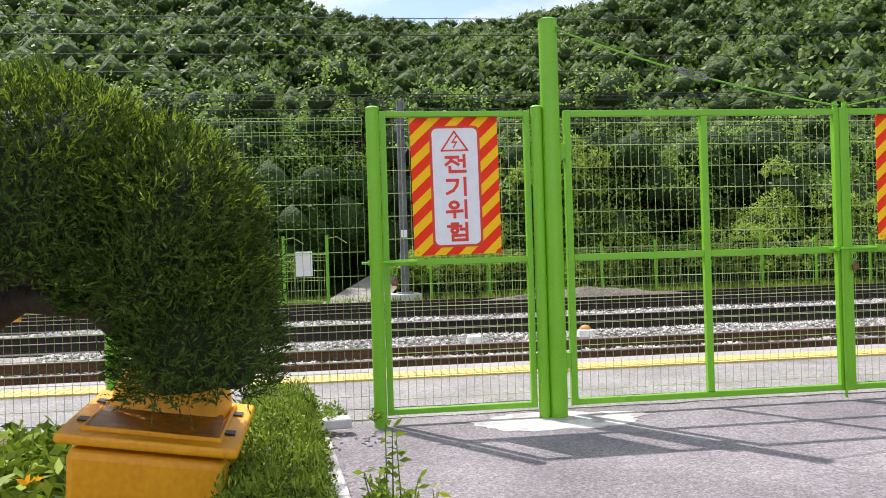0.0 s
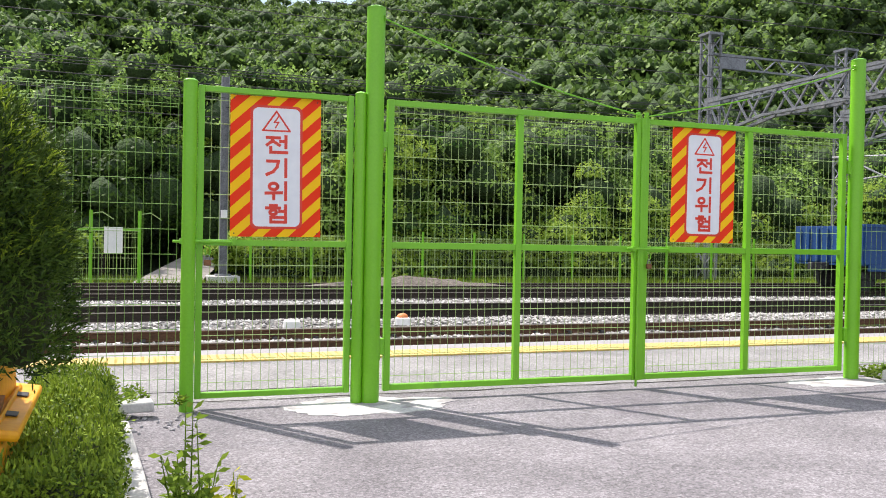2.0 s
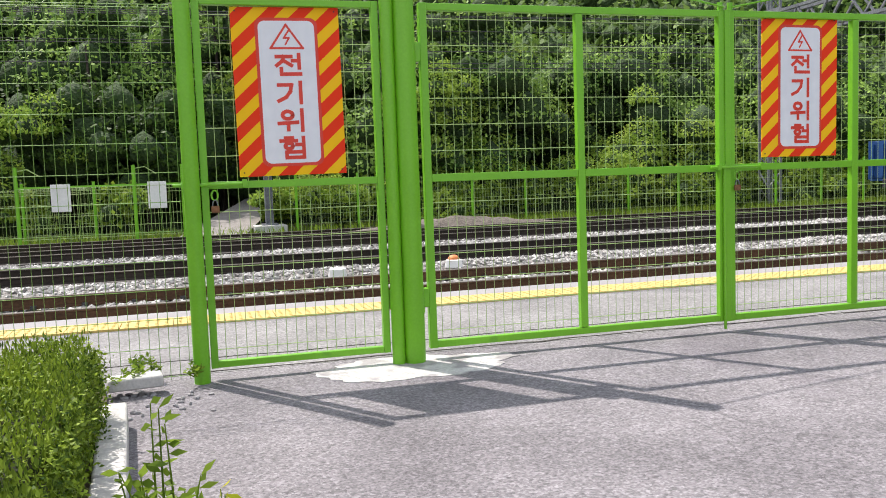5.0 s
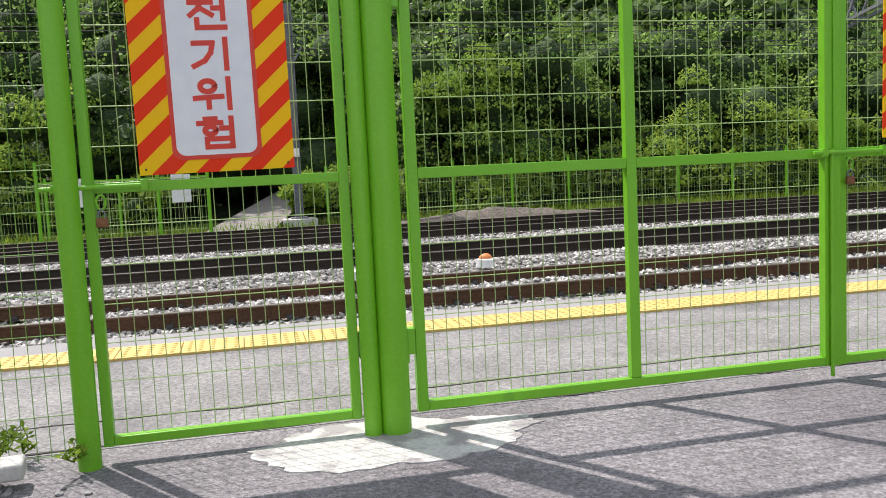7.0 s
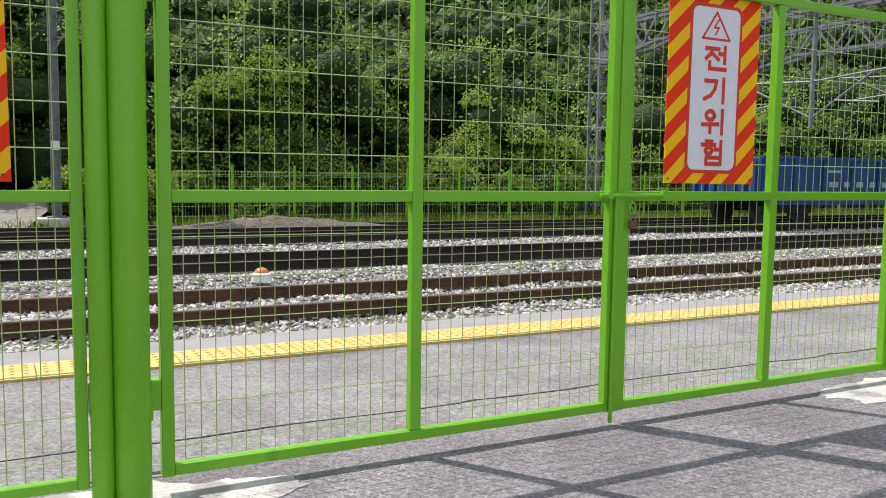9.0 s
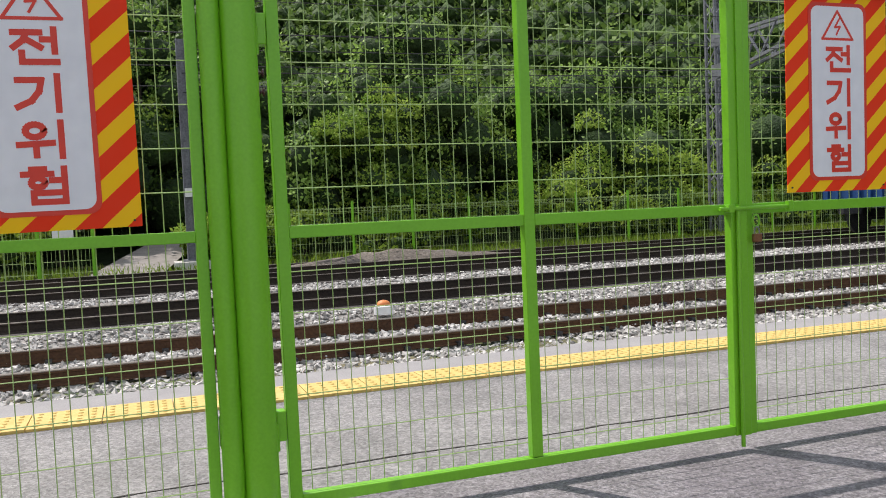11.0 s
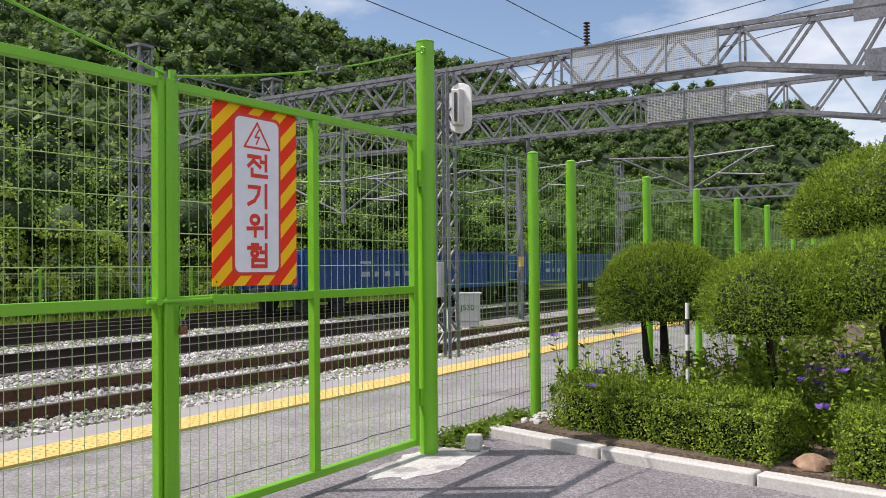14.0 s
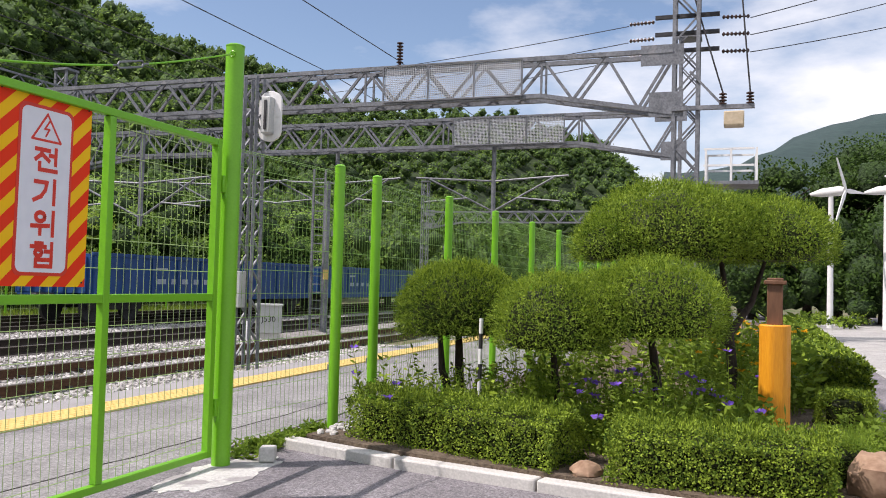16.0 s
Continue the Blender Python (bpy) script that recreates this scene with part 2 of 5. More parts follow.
BARK = material("dark_bark", (0.018, 0.013, 0.010), (0.060, 0.045, 0.034), 0.95, 0, 40, 8, 0.9, 0.01, stretch=(1, 1, 0.4))
DARKRAIL = material("dark_rail", (0.018, 0.013, 0.010), (0.055, 0.038, 0.028), 0.75, 0.2, 30, 2, 0.4, 0.002)
LANE = aggregate("lane_concrete", (0.30, 0.29, 0.28), (0.42, 0.41, 0.39), (0.34, 0.33, 0.31), 60, 0.3, 0.2)
DEBRIS = material("brown_debris", (0.055, 0.045, 0.035), (0.22, 0.19, 0.16), 0.95, 0, 14, 2, 1.0, 0.06)
SOIL = material("garden_soil", (0.07, 0.05, 0.035), (0.17, 0.13, 0.09), 0.97, 0, 40, 3, 0.9, 0.02)
EARTH = material("grassy_earth", (0.07, 0.075, 0.03), (0.20, 0.17, 0.10), 0.97, 0, 12, 0.6, 0.8, 0.03, spots=(0.06, 0.10, 0.02), spot_scale=0.35, spot_at=0.5)
# Slope kept dark: its colour stands for the shadow gaps between trees.
HILLSIDE = material("hill_undergrowth_shade", (0.014, 0.028, 0.007), (0.038, 0.066, 0.016), 0.95, 0, 1.2, 0.1, 0.6, 0.3)
# The haze over the far range is put into this bluish colour.
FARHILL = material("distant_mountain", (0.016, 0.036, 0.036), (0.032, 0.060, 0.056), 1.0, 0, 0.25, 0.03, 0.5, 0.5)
# Crown cores, darker than the leaves: shade between leaves put into the colour.
HILLCORE = material("hill_canopy_shade", (0.018, 0.042, 0.009), (0.066, 0.120, 0.023), 0.9, 0, 2.4, 0.12, 1.0, 0.5)
WOODCORE = material("wood_canopy_shade", (0.012, 0.030, 0.006), (0.042, 0.086, 0.016), 0.9, 0, 9.0, 0.8, 1.0, 0.15)
ROCK = material("brown_rock", (0.22, 0.13, 0.08), (0.40, 0.27, 0.18), 0.85, 0, 22, 5, 0.5, 0.006)
PORCELAIN = material("brown_insulator", (0.045, 0.025, 0.02), (0.08, 0.045, 0.035), 0.25, 0, 20, 3, 0)
LOCK = material("rusty_lock", (0.16, 0.07, 0.03), (0.30, 0.15, 0.07), 0.6, 0.5, 60, 5, 0.2, 0.001)
JUNIPER = foliage("juniper", (0.042, 0.095, 0.012), (0.36, 0.49, 0.055), 9.0, 0.2, spread=0.3)
YEW = foliage("dark_topiary", (0.014, 0.034, 0.008), (0.105, 0.175, 0.024), 9.0, 0.12, spread=0.3)
# Old inner growth, near black: the shade behind the leaves is in the colour.
SHADE = foliage("shaded_inner_growth", (0.008, 0.012, 0.004), (0.030, 0.036, 0.014), 14.0, 0.0, spread=0.4)
# Young yellow-green tips, made brighter for the sun on the crown tops.
TIPS = foliage("sunlit_young_tips", (0.11, 0.20, 0.014), (0.36, 0.46, 0.045), 9.0, 0.3, spread=0.4)
HEDGE = foliage("box_hedge", (0.036, 0.080, 0.011), (0.31, 0.42, 0.042), 9.0, 0.2, spread=0.35)
WEED = foliage("weeds", (0.08, 0.15, 0.02), (0.30, 0.42, 0.05), 2.0, 0.45)
LIME = foliage("yellow_green_leaves", (0.25, 0.32, 0.02), (0.55, 0.52, 0.03), 3.0, 0.4)
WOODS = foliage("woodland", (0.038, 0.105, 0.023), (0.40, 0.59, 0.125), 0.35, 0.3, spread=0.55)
# Yellow-green leaves, paler for the sun that falls on these bushes.
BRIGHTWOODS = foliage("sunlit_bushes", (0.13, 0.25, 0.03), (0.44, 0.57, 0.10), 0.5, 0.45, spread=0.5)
HILLWOODS = foliage("hill_forest", (0.038, 0.088, 0.021), (0.220, 0.335, 0.066), 0.09, 0.25, spread=0.55)
# Leaf colour darkened for trees that stand in shade.
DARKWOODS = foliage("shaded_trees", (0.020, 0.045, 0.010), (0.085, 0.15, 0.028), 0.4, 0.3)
PURPLE = foliage("purple_petals", (0.16, 0.07, 0.55), (0.35, 0.20, 0.80), 4.0, 0.35)
GOLD = foliage("orange_petals", (0.75, 0.32, 0.01), (0.85, 0.50, 0.02), 4.0, 0.35)


# ---- mesh tools ----
class Geo:
    """Vertices and faces that are gathered into one mesh."""

    def __init__(self):
        self.v, self.f = [], []

    def add(self, verts, faces):
        k = len(self.v)
        self.v += [tuple(p) for p in verts]
        self.f += [tuple(i + k for i in f) for f in faces]
        return self

    def box(self, c, s, m=None):
        x, y, z = (a / 2 for a in s)
        p = [Vector((i, j, k)) for i in (-x, x) for j in (-y, y) for k in (-z, z)]
        if m:
            p = [m.to_3x3() @ q for q in p]
        return self.add([q + Vector(c) for q in p], [(0, 1, 3, 2), (4, 6, 7, 5), (0, 4, 5, 1), (2, 3, 7, 6), (0, 2, 6, 4), (1, 5, 7, 3)])

    def bar(self, a, b, w, h=None):
        """A square bar from a to b."""
        a, b = Vector(a), Vector(b)
        d = b - a
        return self.box((a + b) / 2, (w, h or w, d.length), d.to_track_quat("Z", "Y").to_matrix())

    def tube(self, pts, r, n=8, caps=True):
        pts = [Vector(p) for p in pts]
        rs = r if isinstance(r, (list, tuple)) else [r] * len(pts)
        verts, faces = [], []
        for i, p in enumerate(pts):
            d = (pts[min(i + 1, len(pts) - 1)] - pts[max(i - 1, 0)]).normalized()
            u = d.cross(Vector((0, 0, 1)) if abs(d.z) < 0.9 else Vector((0, 1, 0))).normalized()
            w = d.cross(u)
            verts += [p + (u * math.cos(a) + w * math.sin(a)) * rs[i] for a in (math.tau * k / n for k in range(n))]
        for i in range(len(pts) - 1):
            for k in range(n):
                q = (k + 1) % n
                faces.append((i * n + k, i * n + q, (i + 1) * n + q, (i + 1) * n + k))
        if caps:
            faces += [tuple(reversed(range(n))), tuple(range((len(pts) - 1) * n, len(pts) * n))]
        return self.add(verts, faces)

    def ball(self, c, r, n=12, k=8):
        c = Vector(c)
        r = Vector(r) if not isinstance(r, (int, float)) else Vector((r, r, r))
        verts = [c + Vector((0, 0, r.z))]
        for i in range(1, k):
            a = math.pi * i / k
            verts += [c + Vector((r.x * math.sin(a) * math.cos(b), r.y * math.sin(a) * math.sin(b), r.z * math.cos(a))) for b in (math.tau * j / n for j in range(n))]
        verts.append(c - Vector((0, 0, r.z)))
        faces = [(0, 1 + j, 1 + (j + 1) % n) for j in range(n)]
        for i in range(k - 2):
            faces += [(1 + i * n + j, 1 + (i + 1) * n + j, 1 + (i + 1) * n + (j + 1) % n, 1 + i * n + (j + 1) % n) for j in range(n)]
        last = len(verts) - 1
        faces += [(last, 1 + (k - 2) * n + (j + 1) % n, 1 + (k - 2) * n + j) for j in range(n)]
        return self.add(verts, faces)

    def prism(self, outline, a, b, axis="y"):
        """An outline of (u, v) drawn out from a to b along an axis."""
        place = {"y": lambda u, v, w: (u, w, v), "x": lambda u, v, w: (w, u, v), "z": lambda u, v, w: (u, v, w)}[axis]
        n = len(outline)
        verts = [place(u, v, a) for u, v in outline] + [place(u, v, b) for u, v in outline]
        return self.add(verts, [tuple(range(n)), tuple(reversed(range(n, 2 * n)))] + [(i, i + n, (i + 1) % n + n, (i + 1) % n) for i in range(n)])

    def mesh(self, name, mat, smooth=False):
        me = bpy.data.meshes.new(name)
        me.from_pydata(self.v, [], self.f)
        bm = bmesh.new()
        bm.from_mesh(me)
        bmesh.ops.recalc_face_normals(bm, faces=bm.faces)
        bm.to_mesh(me)
        bm.free()
        me.materials.append(mat)
        if smooth:
            me.shade_smooth()
            me.set_sharp_from_angle(angle=radians(40))
        return me


def part(name, g, mat, parent=None, label="", bevel=0.0, smooth=True):
    """Links a Geo (or a ready mesh) as one object under its thing."""
    ob = new(name, g.mesh(name, mat, smooth) if isinstance(g, Geo) else g)
    if parent:
        ob.parent = parent
    if label:
        tagged(ob, label)
    if bevel:
        mod = ob.modifiers.new("edges", "BEVEL")
        mod.width, mod.segments, mod.limit_method, mod.angle_limit = bevel, 2, "ANGLE", radians(40)
    return ob


def thing(name, label, category, group="", at=(0, 0, 0), turn=0.0):
    ob = new(name)
    ob.matrix_basis = pose(*at, 0, 0, turn)
    ob.empty_display_size = 0.1
    return tagged(ob, label, category, group)


def structure(name, g, mat, label, smooth=False, bevel=0.0):
    return tagged(part(name, g, mat, smooth=smooth, bevel=bevel), label, kind="structure")


def fast_mesh(name, verts, size, mat):
    """A mesh of separate polygons with size corners each, from an array (count * size, 3)."""
    me = bpy.data.meshes.new(name)
    count = len(verts) // size
    me.vertices.add(len(verts))
    me.vertices.foreach_set("co", np.ascontiguousarray(verts, dtype=np.float32).ravel())
    me.loops.add(len(verts))
    me.loops.foreach_set("vertex_index", np.arange(len(verts), dtype=np.int32))
    me.polygons.add(count)
    me.polygons.foreach_set("loop_start", np.arange(0, len(verts), size, dtype=np.int32))
    me.polygons.foreach_set("loop_total", np.full(count, size, dtype=np.int32))
    me.update(calc_edges=True)
    me.materials.append(mat)
    return me


rng = np.random.default_rng(7)


def unit(a):
    return a / np.maximum(np.linalg.norm(a, axis=1, keepdims=True), 1e-9)


def leaves(P, D, length, width, flat=None):
    """Leaf blades at P along D: pointed four-cornered blades with a slight fold. flat: the way that their faces look."""
    n = len(P)
    D = unit(D)
    S = unit(np.cross(D, rng.normal(size=(n, 3)) if flat is None else flat + rng.normal(size=(n, 3)) * 0.35))
    N = np.cross(D, S)
    L = (length * rng.uniform(0.65, 1.3, n))[:, None]
    W = (width * rng.uniform(0.7, 1.25, n))[:, None]
    v = np.stack([P, P + D * L * 0.5 + S * W * 0.5 + N * W * 0.12, P + D * L, P + D * L * 0.5 - S * W * 0.5 + N * W * 0.12], 1)
    return v.reshape(-1, 3)


def shell(n, centre, radii, inner=0.8, bumps=5.0, rough=0.10, low=-1.0):
    """Points near the surface of a lumpy ellipsoid, and the way out of it."""
    u = unit(rng.normal(size=(int(n * 2.2), 3)))
    u = u[u[:, 2] > low][:n]
    ph = rng.uniform(0, 6.28, 6)
    lump = (np.sin(u[:, 0] * bumps + ph[0]) * np.sin(u[:, 1] * bumps + ph[1]) + np.sin(u[:, 2] * bumps * 1.3 + ph[2]) * np.sin(u[:, 0] * bumps * 1.7 + ph[3])) * rough
    r = (1 + lump) * (inner + (1 - inner) * rng.uniform(0, 1, len(u)) ** 0.6)
    return np.asarray(centre) + u * np.asarray(radii) * r[:, None], unit(u / np.asarray(radii))


def wander(ob_points, scale):
    return rng.normal(size=(len(ob_points), 3)) * scale


# ---- ground, yard, platform ----
structure("ground", Geo().box((0, 0, -0.62), (3000, 3000, 0.2)), EARTH, "grassy dry earth around the railway line")
structure("pavement_yard", Geo().box((0, -20.9, -0.26), (90, 42.2, 0.52)), ASPHALT, "worn grey asphalt forecourt before the gates")
structure("pavement_lane", Geo().box((25, -9.4, 0.004), (32, 9.0, 0.02)), LANE, "pale concrete lane beside the planted bed")
platform = structure("platform", Geo().box((30, 1.27, -0.27), (150, 2.12, 0.54)), PLATFORM, "grey weathered platform paving beside the track")
structure("platform_edge", Geo().box((30, 2.535, -0.268), (150, 0.41, 0.54)), COPING, "plain grey concrete platform edge", bevel=0.012)
bed = Geo()
nx, ny = 150, 60
ys = np.linspace(2.56, 21.0, ny)
xs = np.linspace(-40, 110, nx)


def bed_height(x, y):
    h = -0.53 + 0.04 * noise.noise((x * 0.8, y * 0.8, 0))
    for a in (6.7, 11.2, 16.15):
        h += 0.02 * math.exp(-((y - a) / 1.3) ** 2)
    h += 0.12 * math.exp(-((y - 9.1) / 0.5) ** 2) + 0.05 * math.exp(-((y - 13.7) / 0.9) ** 2)
    return h


bed.add([(x, y, bed_height(x, y)) for y in ys for x in xs], [(j * nx + i, j * nx + i + 1, (j + 1) * nx + i + 1, (j + 1) * nx + i) for j in range(ny - 1) for i in range(nx - 1)])
structure("track_bed", bed, BALLAST, "pale grey crushed stone ballast", smooth=True)
# Oily bed, its colour also dark for the shadow of the near rails.
for a in (11.2, 16.15):
    structure("track_bed_oily", Geo().box((30, a, -0.53), (150, 2.3, 0.1)), OILY, "dark oily ballast between the rails with rail shadow in its colour")
# cracks and joints in the paving
for y, z, w in ((0.62, 0.0, 0.012), (0.235, 0.0, 0.02)):
    g = Geo()
    x, dy = -8.0, 0.0
    while x < 14:
        x2, dy2 = x + random.uniform(0.1, 0.3), random.uniform(-0.018, 0.018)
        g.bar((x, y + dy, z), (x2 + 0.01, y + dy2, z), w * random.uniform(0.5, 1.3), 0.006)
        x, dy = x2, dy2
    structure("paving_crack", g, OILY, "dark crack running along the paving")
# white mortar pads under the posts
for cx, cy, rx, ry in ((0.04, -0.13, 0.54, 0.27), (3.92, -0.13, 0.52, 0.22)):
    ring = [(cx + rx * math.cos(a) * w, cy + ry * math.sin(a) * w) for a, w in ((math.tau * i / 72, 1 + 0.24 * noise.noise((cx + 1.6 * math.cos(math.tau * i / 72), 1.6 * math.sin(math.tau * i / 72), 2)) + 0.18 * noise.noise((5 * math.cos(math.tau * i / 72), 5 * math.sin(math.tau * i / 72), cx)) + 0.10 * noise.noise((15 * math.cos(math.tau * i / 72), 15 * math.sin(math.tau * i / 72), cx))) for i in range(72))]
    structure("mortar_pad", Geo().prism(ring, -0.03, 0.004, "z"), MORTAR, "rough white mortar patch round a gate post")


# ---- railway tracks ----
def rail_profile(y, z):
    half = [(0.07, 0), (0.07, 0.012), (0.012, 0.03), (0.012, 0.115), (0.036, 0.125), (0.036, 0.143)]
    pts = half + [(-a, b) for a, b in reversed(half)]
    return [(y + a, z - 0.153 + b) for a, b in pts]


def railway(y, z, label, sleeper_step=0.62, lift=0.0):
    t = thing("railway_track", label, "railway track", "parallel tracks")
    for s in (-0.7525, 0.7525):
        r = part("running_rail", Geo().prism(rail_profile(y + s, z), -60, 150, "x"), RUST if y < 8 else DARKRAIL, t, "rusty brown steel rail", smooth=False)
        part("rail_head", Geo().box((45, y + s, z - 0.005), (210, 0.066, 0.01)), STEEL, r, "worn grey running surface")
    me = Geo().box((0, 0, 0), (0.24, 2.5, 0.2)).mesh("sleeper", SLEEPER)
    for i in range(95):
        ob = part("sleeper", me, None, t)
        ob.location = (-14 + i * sleeper_step + random.uniform(-0.02, 0.02), y, z - 0.305 + lift)
    clip = Geo().box((0, 0, 0), (0.07, 0.2, 0.05)).mesh("rail_clip", DARKSTEEL)
    if y < 8:
        for i in range(60):
            for s in (-0.7525, 0.7525):
                ob = part("rail_clip", clip, None, t)
                ob.location = (-10 + i * sleeper_step, y + s, z - 0.14)
    return t


railway(6.70, -0.33, "rusty single railway track on pale ballast")
railway(11.2, -0.33, "dark railway track on oily ballast", lift=0.03)
railway(16.15, -0.33, "dark far railway track carrying blue wagons", lift=0.03)
railway(19.6, -0.36, "rusty siding track beside the far fence", lift=0.02)


# ---- gates and fences ----
def wire_panel(x0, x1, z0, z1, dx, dz, y, r=0.0018, roll=False, top_pair=False):
    g = Geo()
    n = max(1, round((x1 - x0) / dx))
    for i in range(1 if not roll else 0, n if not roll else n + 1):
        x = x0 + (x1 - x0) * i / n
        j = random.uniform(-0.0015, 0.0015)
        if roll:
            pts = [(x, y, z0), (x, y, z1 - 0.11), (x, y - 0.075, z1 - 0.03), (x, y, z1), (x, y + 0.01, z1 - 0.10)]
        else:
            pts = [(x + j, y, z0), (x - j, y, z1)]
        g.tube(pts, r, 4, False)
    z = z0 + (dz * 0.5 if not roll else 0.04)
    while z < z1 - 0.02:
        g.tube([(x0, y - 2 * r, z), (x1, y - 2 * r, z)], r * 1.15, 4, False)
        z += dz
    if roll:
        for zz, yy in ((z1, 0.0), (z1 - 0.03, -0.075), (z1 - 0.11, 0)):
            g.tube([(x0, y + yy, zz), (x1, y + yy, zz)], r * 1.15, 4, False)
    return g


def post(name, x, y, h, r, label, collar=False):
    t = thing(name, label, "gate post" if "gate" in name else "fence post", "green steel posts", (x, y, 0))
    part("shaft", Geo().tube([(0, 0, -0.05), (0, 0, h)], r, 28), GREEN, t)
    part("cap", Geo().tube([(0, 0, h), (0, 0, h + 0.006), (0, 0, h + 0.016), (0, 0, h + 0.021)], [r * 1.05, r * 1.05, r * 0.7, r * 0.1], 28), GREEN, t)
    return t


def hinge(parent, x, z, s):
    h = part("hinge", Geo().box((x, -0.012, z), (0.034, 0.05, 0.105)), GREEN, parent, "welded green steel hinge", 0.004)
    part("hinge_pin", Geo().tube([(x + s * 0.022, -0.03, z - 0.085), (x + s * 0.022, -0.03, z + 0.01)], 0.014, 10), GREEN, h)


def leaf(name, x0, x1, mids, z0, z1, zm, label, hinge_side, w=0.043, ribbed=False):
    t = thing(name, label, "gate", "green mesh gates", (0, 0.024, 0))
    for x in (x0 + w / 2, x1 - w / 2):
        part("stile", Geo().box((x, 0, (z0 + z1) / 2), (w, 0.045, z1 - z0)), GREEN, t, bevel=0.003)
    for x in mids:
        part("middle_stile", Geo().box((x, -0.001, (z0 + z1) / 2), (w * 1.05, 0.043, z1 - z0 - 2 * w)), GREEN, t, bevel=0.003)
    for z in (z0 + w / 2, z1 - w / 2):
        part("rail", Geo().box(((x0 + x1) / 2, 0, z), (x1 - x0 - 2 * w, 0.043, w * 0.9)), GREEN, t, bevel=0.003)
    cuts = [x0 + w] + [c for m in mids for c in (m - w * 0.53, m + w * 0.53)] + [x1 - w]
    for a, b in zip(cuts[::2], cuts[1::2]):
        part("middle_rail", Geo().box(((a + b) / 2, 0, zm), (b - a, 0.041, w)), GREEN, t, bevel=0.003)
        part("wire_mesh", wire_panel(a - 0.01, b + 0.01, z0 + 0.02, z1 - 0.02, 0.0535, 0.146, 0.0245), WIRE, t, "welded pale green wire mesh")["kind"] = "stuff"
    for z in (0.36, 1.72):
        hinge(t, x0 - 0.02 if hinge_side < 0 else x1 + 0.02, z, hinge_side)
    return t


ZB, ZT, ZM = 0.065, 1.99, 1.028
ped = leaf("pedestrian_gate", -1.05, -0.080, [], ZB, ZT, ZM, "closed bright green steel mesh pedestrian gate", 1, 0.038)
big_a = leaf("gate_leaf", 0.15, 2.085, [1.11], ZB, ZT, ZM, "closed bright green steel mesh gate leaf with turnbuckle stay", -1)
big_b = leaf("gate_leaf", 2.11, 4.015, [3.06], ZB, ZT, ZM, "closed bright green mesh gate leaf with warning sign", 1)
post("gate_post", -1.098, -0.02, 2.0, 0.042, "round green steel post at the pedestrian gate")
post("gate_post", -0.040, -0.016, 2.0, 0.036, "slim round green hinge post beside the tall post")
tall_a = post("gate_post", 0.054, -0.012, 2.565, 0.060, "tall thick round green steel gate post")
tall_b = post("gate_post", 4.105, -0.005, 2.585, 0.057, "tall thick round green steel gate post near the bed")
# drop bolts, latches, padlocks
for x, p in ((2.098, big_a),):
    part("drop_bolt", Geo().tube([(x - 0.03, -0.035, 1.05), (x - 0.03, -0.035, 0.02)], 0.009, 8), GREEN, p)
    part("center_cover", Geo().box((2.0975, -0.028, (ZB + ZT) / 2), (0.036, 0.008, ZT - ZB)), GREEN, p, bevel=0.002)


def latch(parent, x, z, lock_x):
    part("latch_bar", Geo().tube([(x - 0.13, -0.045, z), (x + 0.24, -0.045, z)], 0.009, 10).box((x + 0.23, -0.045, z + 0.002), (0.025, 0.026, 0.04)).box((x - 0.075, -0.04, z), (0.03, 0.03, 0.032)), GREEN, parent, "sliding green latch bar", 0.002)
    part("latch_eye", Geo().tube([(lock_x + 0.016 * math.cos(a), -0.045, z - 0.055 + 0.026 * math.sin(a)) for a in (math.tau * i / 14 for i in range(15))], 0.005, 6), GREEN, parent)
    k = part("padlock", Geo().box((lock_x, -0.05, z - 0.128), (0.042, 0.018, 0.036)), LOCK, parent, "small rusty brown padlock", 0.005)
    part("shackle", Geo().tube([(lock_x + 0.013 * math.cos(a), -0.05, z - 0.11 + 0.03 * math.sin(a)) for a in (math.pi * i / 8 for i in range(9))], 0.003, 6), GALV, k)


latch(big_b, 2.098, ZM + 0.004, 2.15)
latch(ped, -1.06, ZM + 0.004, -0.985)


# stay cables with turnbuckles
def stay(a, b, label):
    a, b = Vector(a), Vector(b)
    t = thing("stay_cable", label, "cable", "gate stays")
    d = (b - a).normalized()
    sag = lambda u: a.lerp(b, u) - Vector((0, 0, 0.05 * math.sin(math.pi * u)))
    for u0, u1 in ((0, 0.40), (0.54, 1)):
        part("rope", Geo().tube([sag(u0 + (u1 - u0) * i / 6) for i in range(7)], 0.006, 6), GREEN, t)
    p0, p1 = sag(0.40), sag(0.54)
    up = Vector((0, 0, 0.016))
    part("turnbuckle", Geo().tube([p0, p0 + d * 0.04, p0 + d * 0.05 + up, p1 - d * 0.05 + up, p1 - d * 0.04, p1], 0.006, 6).tube([p0 + d * 0.04, p0 + d * 0.05 - up, p1 - d * 0.05 - up, p1 - d * 0.04], 0.006, 6), GALV, t, "grey galvanised turnbuckle")
    part("eye_bolt", Geo().tube([a + Vector((0.0, 0.018 * math.cos(q), 0.018 * math.sin(q))) for q in (math.tau * i / 12 for i in range(13))], 0.006, 6), GREEN, t)
    return t


stay((0.10, -0.045, 2.50), (2.07, -0.01, 2.005), "green wire stay cable from the tall post")
stay((4.03, -0.035, 2.52), (2.13, -0.01, 2.005), "green wire stay cable to the second tall post")
